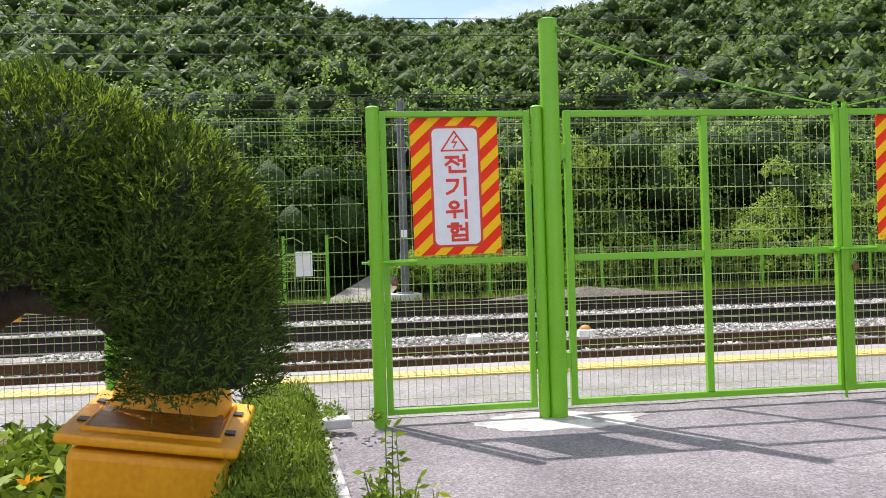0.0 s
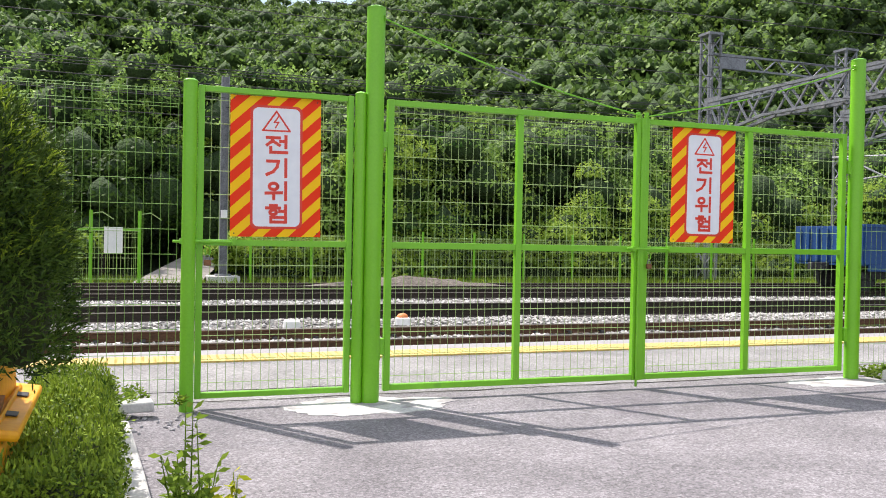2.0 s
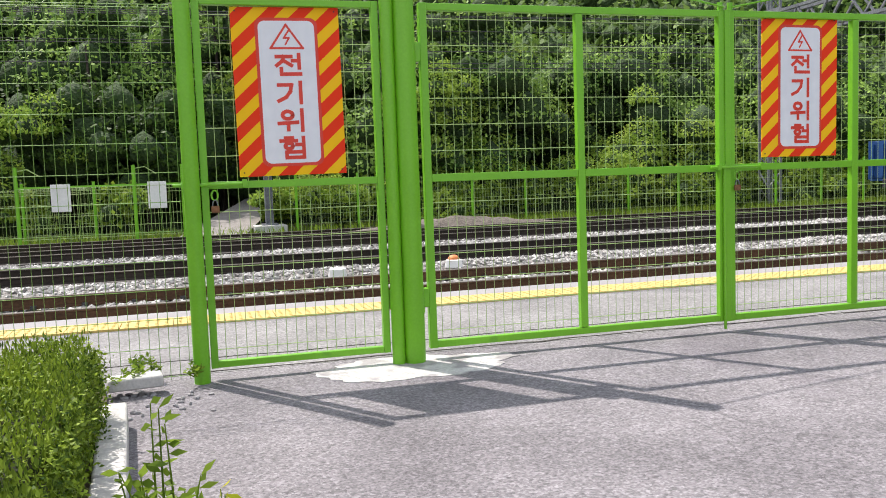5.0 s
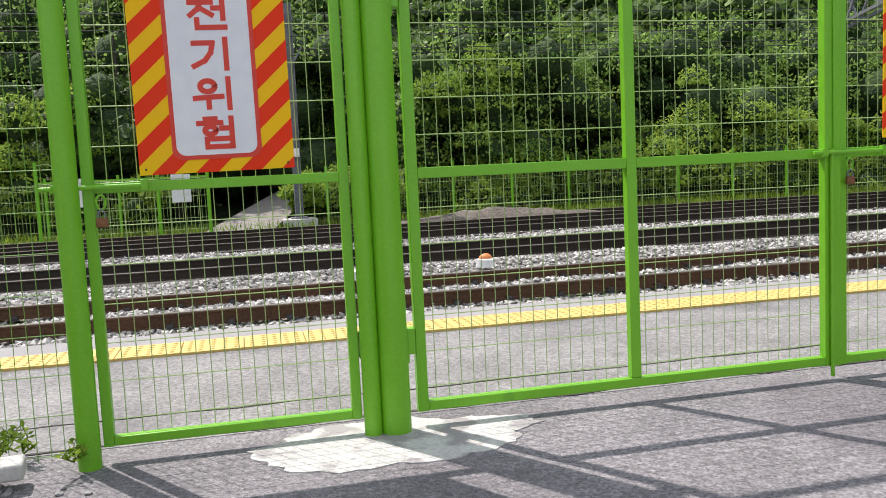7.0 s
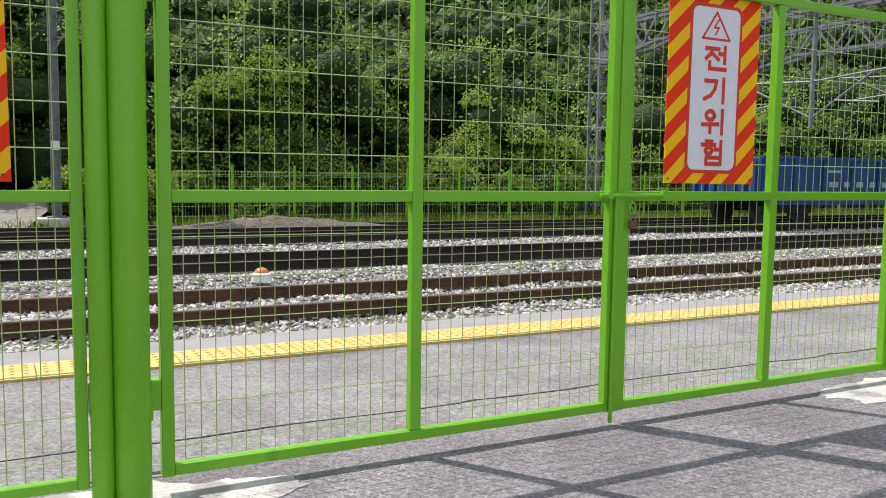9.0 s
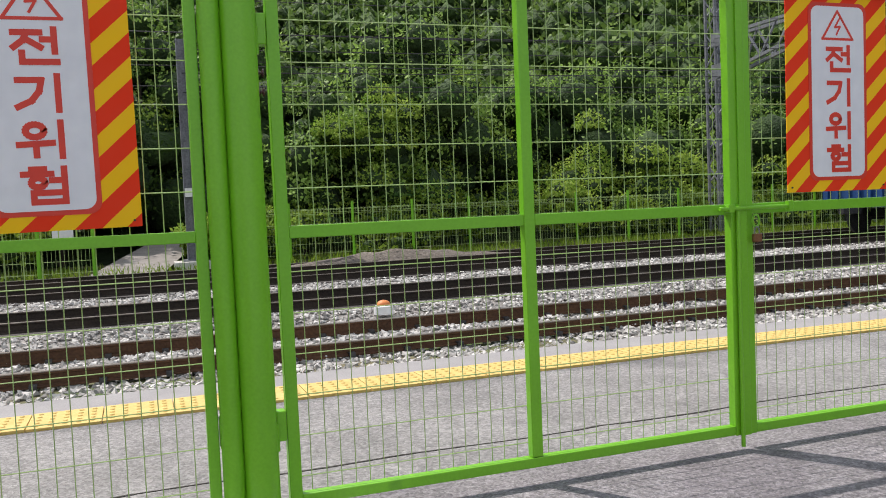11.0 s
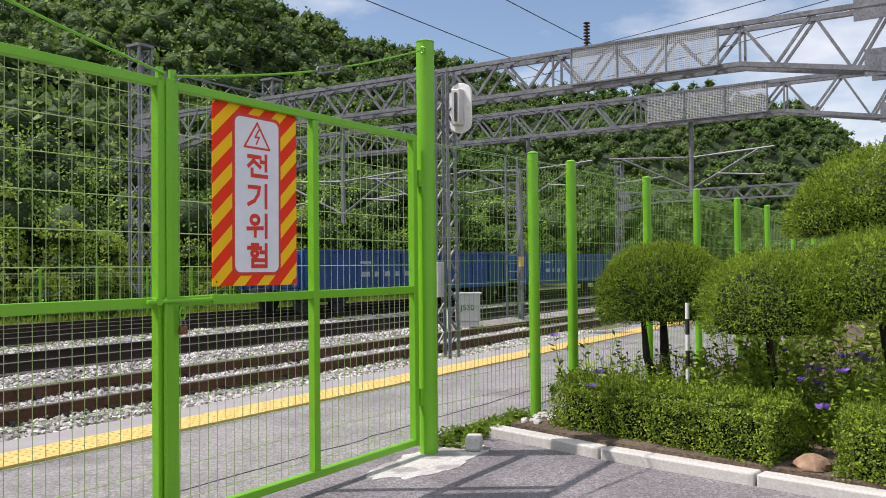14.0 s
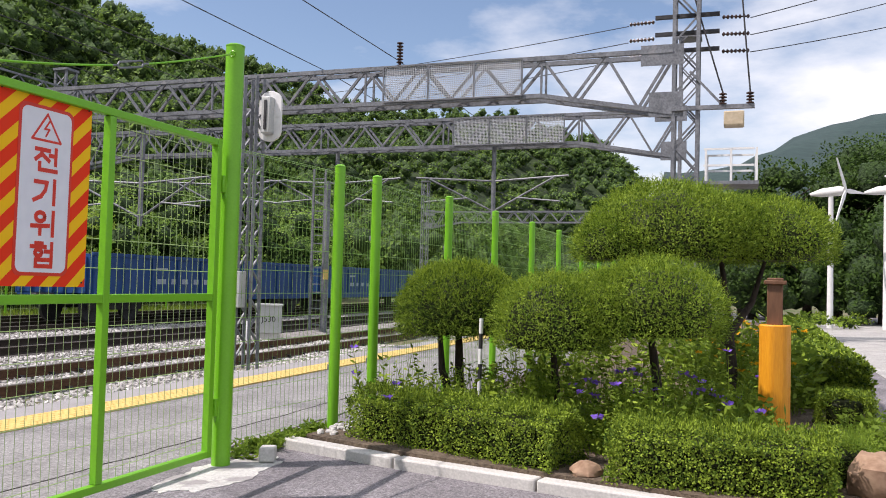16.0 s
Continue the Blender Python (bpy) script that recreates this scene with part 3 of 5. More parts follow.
for x in (2.06, 2.13):
    tagged(part("gate_lug", Geo().tube([(x, -0.01, 1.985), (x, -0.01, 2.035)], 0.017, 10), GREEN, big_a if x < 2.1 else big_b), "")


# warning signs
def stroke(g, pts, w, y):
    for (x0, z0), (x1, z1) in zip(pts, pts[1:]):
        d = Vector((x1 - x0, z1 - z0)).normalized() * w * 0.5
        n = Vector((-d.y, d.x))
        stroke.k = (stroke.k + 1) % 9
        yy = y - 0.00012 * stroke.k
        q = [(x0 - d.x * 0.9 + n.x, z0 - d.y * 0.9 + n.y), (x0 - d.x * 0.9 - n.x, z0 - d.y * 0.9 - n.y), (x1 + d.x * 0.9 - n.x, z1 + d.y * 0.9 - n.y), (x1 + d.x * 0.9 + n.x, z1 + d.y * 0.9 + n.y)]
        g.add([(a, yy, b) for a, b in q], [(0, 1, 2, 3)])


stroke.k = 0
circle = lambda cx, cz, r: [(cx + r * math.cos(a), cz + r * math.sin(a)) for a in (math.tau * i / 20 for i in range(21))]
SYLLABLES = [
    [[(0.04, 0.90), (0.58, 0.90)], [(0.31, 0.90), (0.24, 0.68), (0.04, 0.47)], [(0.30, 0.70), (0.58, 0.47)], [(0.86, 1.0), (0.86, 0.34)], [(0.62, 0.70), (0.86, 0.70)], [(0.2, 0.32), (0.2, 0.05), (0.9, 0.05)]],
    [[(0.06, 0.88), (0.54, 0.88), (0.48, 0.55), (0.32, 0.28), (0.04, 0.10)], [(0.86, 1.0), (0.86, 0.0)]],
    [circle(0.33, 0.76, 0.18), [(0.0, 0.36), (0.68, 0.40)], [(0.34, 0.37), (0.34, 0.04)], [(0.86, 1.0), (0.86, 0.0)]],
    [[(0.2, 0.99), (0.46, 0.99)], [(0.03, 0.85), (0.60, 0.85)], circle(0.32, 0.60, 0.13), [(0.86, 1.0), (0.86, 0.40)], [(0.60, 0.66), (0.86, 0.66)], [(0.22, 0.30), (0.86, 0.30), (0.86, 0.03), (0.22, 0.03), (0.22, 0.30)]],
]


def rounded(w, h, r, cx=0.0, cz=0.0):
    out = []
    for sx, sz, a0 in ((1, 1, 0), (-1, 1, 90), (-1, -1, 180), (1, -1, 270)):
        out += [(cx + sx * (w / 2 - r) + r * math.cos(radians(a0 + k * 15)), cz + sz * (h / 2 - r) + r * math.sin(radians(a0 + k * 15))) for k in range(7)]
    return out


def warning_sign(x, z, tilt=0.0):
    t = thing("warning_sign", "red and yellow striped electrical danger sign hung on the gate mesh", "warning sign", "electrical danger signs", (x, 0.034, z))
    t.rotation_euler = (0, radians(tilt), 0)
    part("board", Geo().box((0, 0, 0), (0.567, 0.004, 0.882)), SIGN, t)
    part("red_border", Geo().prism(rounded(0.327, 0.779, 0.04, 0.002, -0.003), -0.0035, -0.0022), SIGNRED, t)
    part("white_panel", Geo().prism(rounded(0.295, 0.747, 0.035, 0.002, -0.003), -0.0052, -0.0036), SIGNWHITE, t, "white lettered panel")
    g = Geo()
    for k, glyph in enumerate(SYLLABLES):
        sz = 0.108
        x0, z0 = -0.064, 0.087 - k * 0.146
        for s in glyph:
            stroke(g, [(x0 + u * sz * 1.33, z0 + v * sz) for u, v in s], 0.0195, -0.0058)
    part("lettering", g, SIGNRED, t, "red hangul lettering reading electrical danger", smooth=False)
    tri = Geo()
    stroke(tri, [(-0.085, 0.228), (0.085, 0.228), (0.0, 0.35), (-0.085, 0.228)], 0.011, -0.0058)
    stroke(tri, [(0.012, 0.318), (-0.014, 0.280), (0.014, 0.282), (-0.006, 0.248)], 0.009, -0.0058)
    part("triangle_symbol", tri, SIGNRED, t, "red triangle with a lightning bolt", smooth=False)
    for sx in (-0.26, 0.26):
        for sz in (-0.42, 0.42):
            part("tie", Geo().tube([(sx, -0.006, sz), (sx, 0.03, sz)], 0.004, 8), DARKSTEEL, t)
    return t


warning_sign(-0.570, 1.511, -0.6)
warning_sign(2.655, 1.527, 0.3)


def mesh_fence(label, pts, top, bottom, post_r, post_dy, near=12.0, name="mesh_fence"):
    """A run of mesh panels on round posts; pts go along the fence."""
    t = thing(name, label, "fence", "green mesh fences")
    for k, ((xa, ya), (xb, yb)) in enumerate(zip(pts, pts[1:])):
        fine = min(xa, xb) < near
        L = math.hypot(xb - xa, yb - ya)
        ob = part("wire_panel", wire_panel(0.02, L - 0.02, bottom, top, 0.05 if fine else 0.1, 0.155, 0, 0.0016 if fine else 0.0022, True), FENCEWIRE, t, "welded green mesh with folded top")
        ob["kind"] = "stuff"
        ob.matrix_basis = pose(xa, ya, 0, 0, 0, math.degrees(math.atan2(yb - ya, xb - xa)))
    return t


def fence_post(t, x, y, h, r):
    p = part("post", Geo().tube([(x, y, -0.05), (x, y, h)], r, 24), GREEN, t)
    part("cap", Geo().tube([(x, y, h), (x, y, h + 0.006), (x, y, h + 0.016), (x, y, h + 0.021)], [r * 1.05, r * 1.05, r * 0.7, r * 0.1], 24), GREEN, p)
    for z in (0.5, 1.5):
        part("bracket", Geo().box((x, y + r * 0.9, z), (0.03, 0.03, 0.04)), GALV, p, "small steel mesh clamp")


RIGHT = [(4.10, -0.01), (5.33, -0.15), (5.98, -0.17), (7.60, -0.25), (9.25, -0.27), (10.95, -0.32), (12.6, -0.36), (14.3, -0.42), (16.0, -0.47), (17.7, -0.52), (19.4, -0.58), (21.1, -0.64), (22.8, -0.7), (24.5, -0.78), (26.2, -0.85), (27.9, -0.92)]
run = mesh_fence("bright green welded mesh fence on round posts along the platform", [(x, y + 0.06) for x, y in RIGHT], 1.97, 0.08, 0.045, 0)
for xa, ya in RIGHT[1:]:
    fence_post(run, xa, ya, 2.0, 0.040)
LEFT = [(-1.14, 0.06), (-2.72, 0.10), (-4.4, 0.13), (-6.1, 0.17), (-7.8, 0.21)]
run = mesh_fence("green welded mesh fence behind the planted bed and bin", [(x, y + 0.06) for x, y in reversed(LEFT)], 1.97, -0.02, 0.05, 0)
for xa, ya in LEFT[1:]:
    fence_post(run, xa, ya, 2.0, 0.05)


# ---- kerbs and beds ----
def kerb(name, pts, width, h, label):
    for i, (a, b) in enumerate(zip(pts, pts[1:])):
        a, b = Vector((*a, 0)), Vector((*b, 0))
        d = (b - a).normalized()
        c = (a + b) / 2
        m = Matrix.Rotation(math.atan2(d.y, d.x), 4, "Z")
        ob = part(name, Geo().box((0, 0, h / 2 - 0.1), ((b - a).length - 0.012, width, h + 0.2)), CONCRETE, bevel=0.012)
        ob.matrix_basis = Matrix.Translation(c) @ m
        tagged(ob, label, "kerb stone", "kerb stones")


kerb("kerb_stone", [(4.80, -0.06), (4.53, -1.00), (4.34, -1.94), (4.15, -2.90), (3.96, -3.85), (3.77, -4.80)], 0.12, 0.068, "pale concrete kerb stone edging the planted bed")
kerb("kerb_stone", [(-1.47, -0.72), (-1.40, -1.70), (-1.34, -2.68), (-1.30, -3.6)], 0.11, 0.11, "weathered pale kerb stone beside the hedge")
structure("garden_bed", Geo().prism([(4.84, -0.20), (4.57, -1.0), (4.38, -1.94), (4.19, -2.9), (4.02, -3.8), (8, -4.1), (30, -4.7), (30, -1.3), (9, -0.62)], -0.05, 0.09, "z"), SOIL, "brown garden soil of the planted bed")
structure("garden_bed_left", Geo().prism([(-1.52, -0.5), (-1.45, -1.7), (-1.39, -2.7), (-1.36, -3.6), (-8, -3.6), (-8, 0.05), (-1.6, 0.05)], -0.05, 0.07, "z"), SOIL, "brown garden soil behind the kerb")


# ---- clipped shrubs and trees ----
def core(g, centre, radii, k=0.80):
    """The close-grown heart of a crown, coloured dark for the shade inside."""
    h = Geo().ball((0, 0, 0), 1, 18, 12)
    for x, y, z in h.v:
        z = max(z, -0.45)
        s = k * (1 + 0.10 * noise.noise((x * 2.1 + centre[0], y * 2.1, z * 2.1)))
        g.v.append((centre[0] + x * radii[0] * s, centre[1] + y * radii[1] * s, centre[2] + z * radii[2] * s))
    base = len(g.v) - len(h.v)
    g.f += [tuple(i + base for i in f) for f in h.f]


def crown_mesh(name, lumps, per_area, length, width, mat, up=0.35, low=-1.0, wild=0.7, strays=0):
    verts = []
    for c, r in lumps:
        n = int(per_area * (r[0] * r[1] + r[1] * r[2] + r[0] * r[2]))
        P, N = shell(n, c, r, 0.80, 6.0, 0.035, low)
        D = N * 0.2 + wander(P, wild * 0.75) + np.array([0, 0, up * 0.4])
        verts.append(leaves(P - unit(D) * length * 0.4, D, length, width, N))
        P, N = shell(n // 3, c, r, 0.93, 6.0, 0.035, low)
        D = N + wander(P, 0.5) + np.array([0, 0, 0.5])
        verts.append(leaves(P, D, length * 1.25, width * 0.9))
        if strays:
            P, N = shell(strays, c, r, 0.97, 6.0, 0.035, -0.3)
            D = N + wander(P, 0.35) + np.array([0, 0, 0.3])
            verts.append(leaves(P, D, length * 2.4, width * 0.8))
    return fast_mesh(name, np.concatenate(verts), 4, mat)


def sprigs(count, lumps, length, mat, low=0.28, wild=0.45):
    """Short leafy shoots standing out of a crown, each with small needles up its length."""
    verts = []
    total = sum(r[0] * r[1] for c, r in lumps)
    for c, r in lumps:
        P, N = shell(int(count * r[0] * r[1] / total), c, r, 0.90, 6.0, 0.05, low)
        axis = unit(N * 0.8 + wander(P, wild) + np.array([0, 0, 0.35]))
        L = length * rng.uniform(0.5, 1.3, len(P))
        for k in range(8):
            q = P + axis * (L * k / 8)[:, None]
            D = axis * 1.3 + rng.normal(size=P.shape) * 0.42
            verts.append(leaves(q, D, 0.024 - 0.001 * k, 0.0046))
    return fast_mesh("sprigs", np.concatenate(verts), 4, mat)


def topiary(name, label, lumps, trunks, mat, per_area=16000, length=0.024, width=0.0085, strays=50, shoots=3800, side=None):
    t = thing(name, label, "topiary tree", at=(trunks[0][0][0], trunks[0][0][1], 0.07))
    base = Vector(t.location)
    g = Geo()
    loc = [(tuple(Vector(c) - base), r) for c, r in lumps]
    part("crown", crown_mesh("crown", loc, per_area, length, width, mat, strays=strays, low=-0.42), None, t)
    # side: dark sprigs that put the shade of a backlit face into colour.
    part("side_foliage", sprigs(shoots * 5 // 4, loc, 0.065, side or JUNIPER, -0.42, 0.6), None, t)
    # Bright sprigs on the upper crown only, as if sunlit.
    part("outer_foliage", sprigs(shoots // 2, loc, 0.055, TIPS, 0.28 if side else 0.2, 0.5), None, t)
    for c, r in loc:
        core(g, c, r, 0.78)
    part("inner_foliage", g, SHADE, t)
    for tr in trunks:
        pts = [Vector(p) - base for p in tr]
        part("trunk" if tr is trunks[0] else "limb", Geo().tube(pts, [(0.095 if side else 0.055) * (1 - 0.6 * i / (len(pts) - 1)) * (1 if tr is trunks[0] else 0.7) for i in range(len(pts))], 10), BARK, t, "dark rough bark")
    return t


topiary("topiary_tree", "large dense juniper clipped into a drooping dome", [((-2.28, -2.60, 1.21), (0.46, 0.42, 0.45)), ((-1.89, -2.64, 1.10), (0.30, 0.36, 0.40)), ((-1.80, -2.66, 0.86), (0.235, 0.30, 0.44))], [[(-2.95, -2.35, 0.05), (-2.82, -2.4, 0.6), (-2.5, -2.5, 0.95), (-2.15, -2.6, 1.15)], [(-2.60, -2.47, 0.86), (-2.35, -2.55, 0.99), (-2.12, -2.60, 0.95), (-1.94, -2.66, 0.78)]], YEW, 20000, 0.026, 0.0075, 300, 6000, YEW)
topiary("topiary_tree", "small dark green juniper clipped into a cushion", [((5.75, -0.99, 0.91), (0.47, 0.47, 0.39))], [[(5.72, -1.02, 0.05), (5.74, -1.0, 0.4), (5.75, -0.98, 0.85)], [(5.75, -0.95, 0.2), (5.62, -0.9, 0.5), (5.55, -0.9, 0.8)]], YEW)
topiary("topiary_tree", "bright green juniper clipped into two low cushions", [((5.28, -1.80, 0.86), (0.40, 0.40, 0.37)), ((5.55, -2.44, 0.97), (0.50, 0.49, 0.38)), ((5.45, -2.1, 0.93), (0.40, 0.38, 0.32))], [[(5.58, -2.50, 0.05), (5.58, -2.48, 0.4), (5.55, -2.42, 0.9)], [(5.35, -1.85, 0.1), (5.32, -1.82, 0.5), (5.30, -1.8, 0.8)]], JUNIPER)
topiary("topiary_tree", "tall old juniper with broad clipped cloud crowns", [((7.05, -2.42, 1.57), (0.70, 0.74, 0.49)), ((7.3, -3.15, 1.55), (0.58, 0.63, 0.40)), ((7.2, -2.8, 1.58), (0.6, 0.6, 0.38)), ((6.8, -2.05, 1.48), (0.4, 0.40, 0.28))], [[(7.1, -2.98, 0.05), (7.05, -2.95, 0.5), (7.1, -2.92, 0.85), (7.2, -2.85, 1.4)], [(7.08, -2.93, 0.7), (7.05, -2.6, 1.0), (7.0, -2.35, 1.4)], [(7.1, -2.9, 0.75), (7.25, -3.1, 1.05), (7.3, -3.2, 1.4)]], JUNIPER, 13000, 0.028, 0.010, 80, 5200)


def hedge(label, p0, p1, width, h, mat=HEDGE, density=13000, size=0.0185, base=0.07):
    a, b = Vector((*p0, base)), Vector((*p1, base))
    L = (b - a).length
    t = thing("hedge", label, "hedge", "clipped hedges", tuple(a), math.degrees(math.atan2(b.y - a.y, b.x - a.x)))
    n = int(density * (L * h * 2 + L * width + 2 * width * h))
    u = rng.uniform(-0.03, L + 0.03, n)
    s = rng.uniform(0, 1, n)
    side, ht = rng.uniform(-1, 1, n), rng.uniform(0.04, 1, n)
    pick = rng.uniform(0, 1, n) < width / (width + 2 * h)
    v = np.where(pick, side * 0.5 * width, np.sign(side) * 0.5 * width)
    z = np.where(pick, h, ht * h)
    end = rng.uniform(0, 1, n) < 0.12
    u = np.where(end, np.where(s < 0.5, 0.0, L), u)
    v = np.where(end, side * 0.5 * width, v)
    z = np.where(end, ht * h, z)
    squash = 1 - 0.16 * (z / h) ** 3 * (np.abs(v) / (0.5 * width)) ** 2
    bump = 0.022 * np.sin(u * 5 + z * 7) + 0.020 * np.sin(u * 17 + v * 11 + 1.0) + 0.022 * np.sin(u * 37 + z * 29) + rng.normal(0, 0.012, n)
    out = np.stack([np.zeros(n), np.where(pick, v / width, np.sign(v) * 1.0), np.where(pick, 1.0, 0.25)], 1)
    P = np.stack([u, v, z * squash], 1) + unit(out) * (bump[:, None] * 0.7 - 0.05 * rng.uniform(0, 1, n)[:, None])
    D = unit(out) * 0.15 + wander(P, 0.7) + np.array([0, 0, 0.2])
    part("foliage", fast_mesh("foliage", leaves(P, D, size, size * 0.6, unit(out) + np.array([0, 0, 0.25])), 4, mat), None, t)
    if density > 5000:
        m = int(L * width * 3200)
        P = np.stack([rng.uniform(0, L, m), rng.uniform(-0.46, 0.46, m) * width, np.full(m, h) * rng.uniform(0.9, 1.04, m)], 1)
        D = rng.normal(size=(m, 3)) * 0.28 + np.array([0, 0, 1.0])
        ob = part("new_growth", fast_mesh("new_growth", leaves(P, D, size * 1.5, size * 0.4), 4, mat), None, t)
        tagged(ob, "fine young shoots", kind="stuff")
    # Dark box inside the hedge stands for the shade between its leaves.
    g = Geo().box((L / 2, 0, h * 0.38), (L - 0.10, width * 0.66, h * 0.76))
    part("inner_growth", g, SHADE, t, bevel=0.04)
    return t


random.seed(23)
hedge("low clipped green box hedge along the kerb", (5.08, -0.56), (4.60, -2.04), 0.46, 0.35)
hedge("low clipped green box hedge with a worn gap beside it", (4.54, -2.34), (4.48, -3.46), 0.50, 0.34)
hedge("loose yellow-green low hedge beside the boulder", (4.75, -3.50), (5.35, -3.62), 0.34, 0.26, WEED)
hedge("rounded small clipped hedge near the painted post", (6.9, -3.78), (7.25, -3.82), 0.40, 0.30)
hedge("long clipped hedge bordering the concrete lane", (8.0, -3.85), (22.0, -4.25), 0.55, 0.50, density=1600, size=0.05)
hedge("dense small-leaved hedge between bin and kerb", (-1.66, -0.95), (-1.58, -2.95), 0.34, 0.37)


def plant(label, x, y, h, n, mat, spread=0.12, leaf_len=0.06, base=0.07, cat="plant", petals=None, name="garden_plant"):
    """Stems with leaves up their length, and flowers at the tips."""
    t = thing(name, label, cat, "garden plants", (x, y, base))
    st, P, D, F = Geo(), [], [], []
    for i in range(n):
        tip = Vector((random.gauss(0, spread), random.gauss(0, spread), h * random.uniform(0.65, 1.1)))
        root = Vector((tip.x * 0.25, tip.y * 0.25, 0))
        mid = root.lerp(tip, 0.5) + Vector((random.gauss(0, 0.02), random.gauss(0, 0.02), 0))
        st.tube([root, mid, tip], [0.004, 0.003, 0.0015], 4)
        for k in range(16):
            q = 0.15 + 0.85 * k / 15
            p = root.lerp(mid, q * 2) if q < 0.5 else mid.lerp(tip, q * 2 - 1)
            P.append(tuple(p))
            D.append((random.gauss(0, 1), random.gauss(0, 1), random.uniform(-0.1, 0.8)))
        F.append(tip)
    part("stem", st, WEED, t)
    part("foliage", fast_mesh("foliage", leaves(np.array(P), np.array(D), leaf_len, leaf_len * 0.42), 4, mat), None, t)
    if petals:
        for tip in F[: max(2, n // 3)]:
            ang = np.array([(math.cos(a), math.sin(a), 0.35) for a in (math.tau * k / 6 for k in range(6))])
            part("flower", fast_mesh("flower", leaves(np.repeat([tuple(tip)], 6, 0), ang, 0.045, 0.034), 4, petals), None, t)
    return t


random.seed(11)
for i in range(96):
    u = random.random()
    x, y = 5.0 + 1.9 * u * u, -0.6 - 2.4 * random.random()
    plant("leafy green garden plant with purple bellflowers", x, y, random.uniform(0.28, 0.60), 8, HEDGE if i % 3 else WEED, 0.12, random.uniform(0.03, 0.06), petals=PURPLE if i % 7 == 0 else None)
for i in range(16):
    plant("bushy plant with orange daisy flowers", 7.9 + random.random() * 2.2, -2.6 - random.random() * 0.75, 0.72, 9, WEED, 0.2, 0.08, petals=GOLD)
for i in range(5):
    plant("bushy plant with orange daisy flowers", 6.9 + random.random() * 0.5, -2.95 - random.random() * 0.12, 0.6, 9, WEED, 0.14, 0.07, petals=GOLD)
for i in range(30):
    plant("tall leafy shrub shoots behind the clipped trees", 7.5 + random.random() * 3.2, -0.9 - random.random() * 2.6, random.uniform(0.5, 0.8), 8, HEDGE if i % 2 else WEED, 0.22, 0.10)
for i in range(14):
    plant("low leafy plant at the foot of the painted post", 5.3 + random.random() * 1.6, -2.7 - random.random() * 0.45, random.uniform(0.2, 0.4), 7, WEED, 0.12, 0.07, petals=PURPLE if i % 4 == 0 else None)
for x, y, h in ((-1.21, -2.40, 0.46), (-1.19, -2.43, 0.30), (-1.23, -2.3, 0.25)):
    plant("tall thin weed growing against the kerb", x, y, h, 8, WEED, 0.04, 0.05, 0.0)
plant("low weed with yellow-green leaf tips", -1.07, -2.46, 0.26, 4, LIME, 0.03, 0.05, 0.0)
for i in range(16):
    plant("broad-leaved dark green ground plant below the bin", -2.0 - random.random() * 1.3, -3.3 + random.random() * 2.2, 0.18, 5, HEDGE, 0.12, 0.10)
plant("yellow-orange lily flower beside the bin", -2.36, -2.44, 0.30, 2, WEED, 0.02, 0.08, petals=GOLD)
for i in range(26):
    plant("thin green weed tuft under the mesh fence", 4.25 + random.random() * 1.1, 0.02 - random.random() * 0.10, 0.08, 5, WEED, 0.05, 0.045, 0.0)
for i in range(12):
    plant("low leafy plant between boulder and lane", 4.5 + random.random() * 2.6, -3.75 - random.random() * 0.25, 0.2, 6, WEED, 0.10, 0.06)
for i in range(22):
    plant("small weed tuft at the fence foot", -3.2 + random.random() * 2.1, -0.35 + random.random() * 0.5, 0.08, 4, WEED, 0.05, 0.035, 0.05)
for i in range(14):
    plant("broad-leaved dark green ground plant below the bin", -2.5 - random.random() * 0.6, -1.9 + random.random() * 1.1, 0.18, 6, HEDGE, 0.12, 0.10)


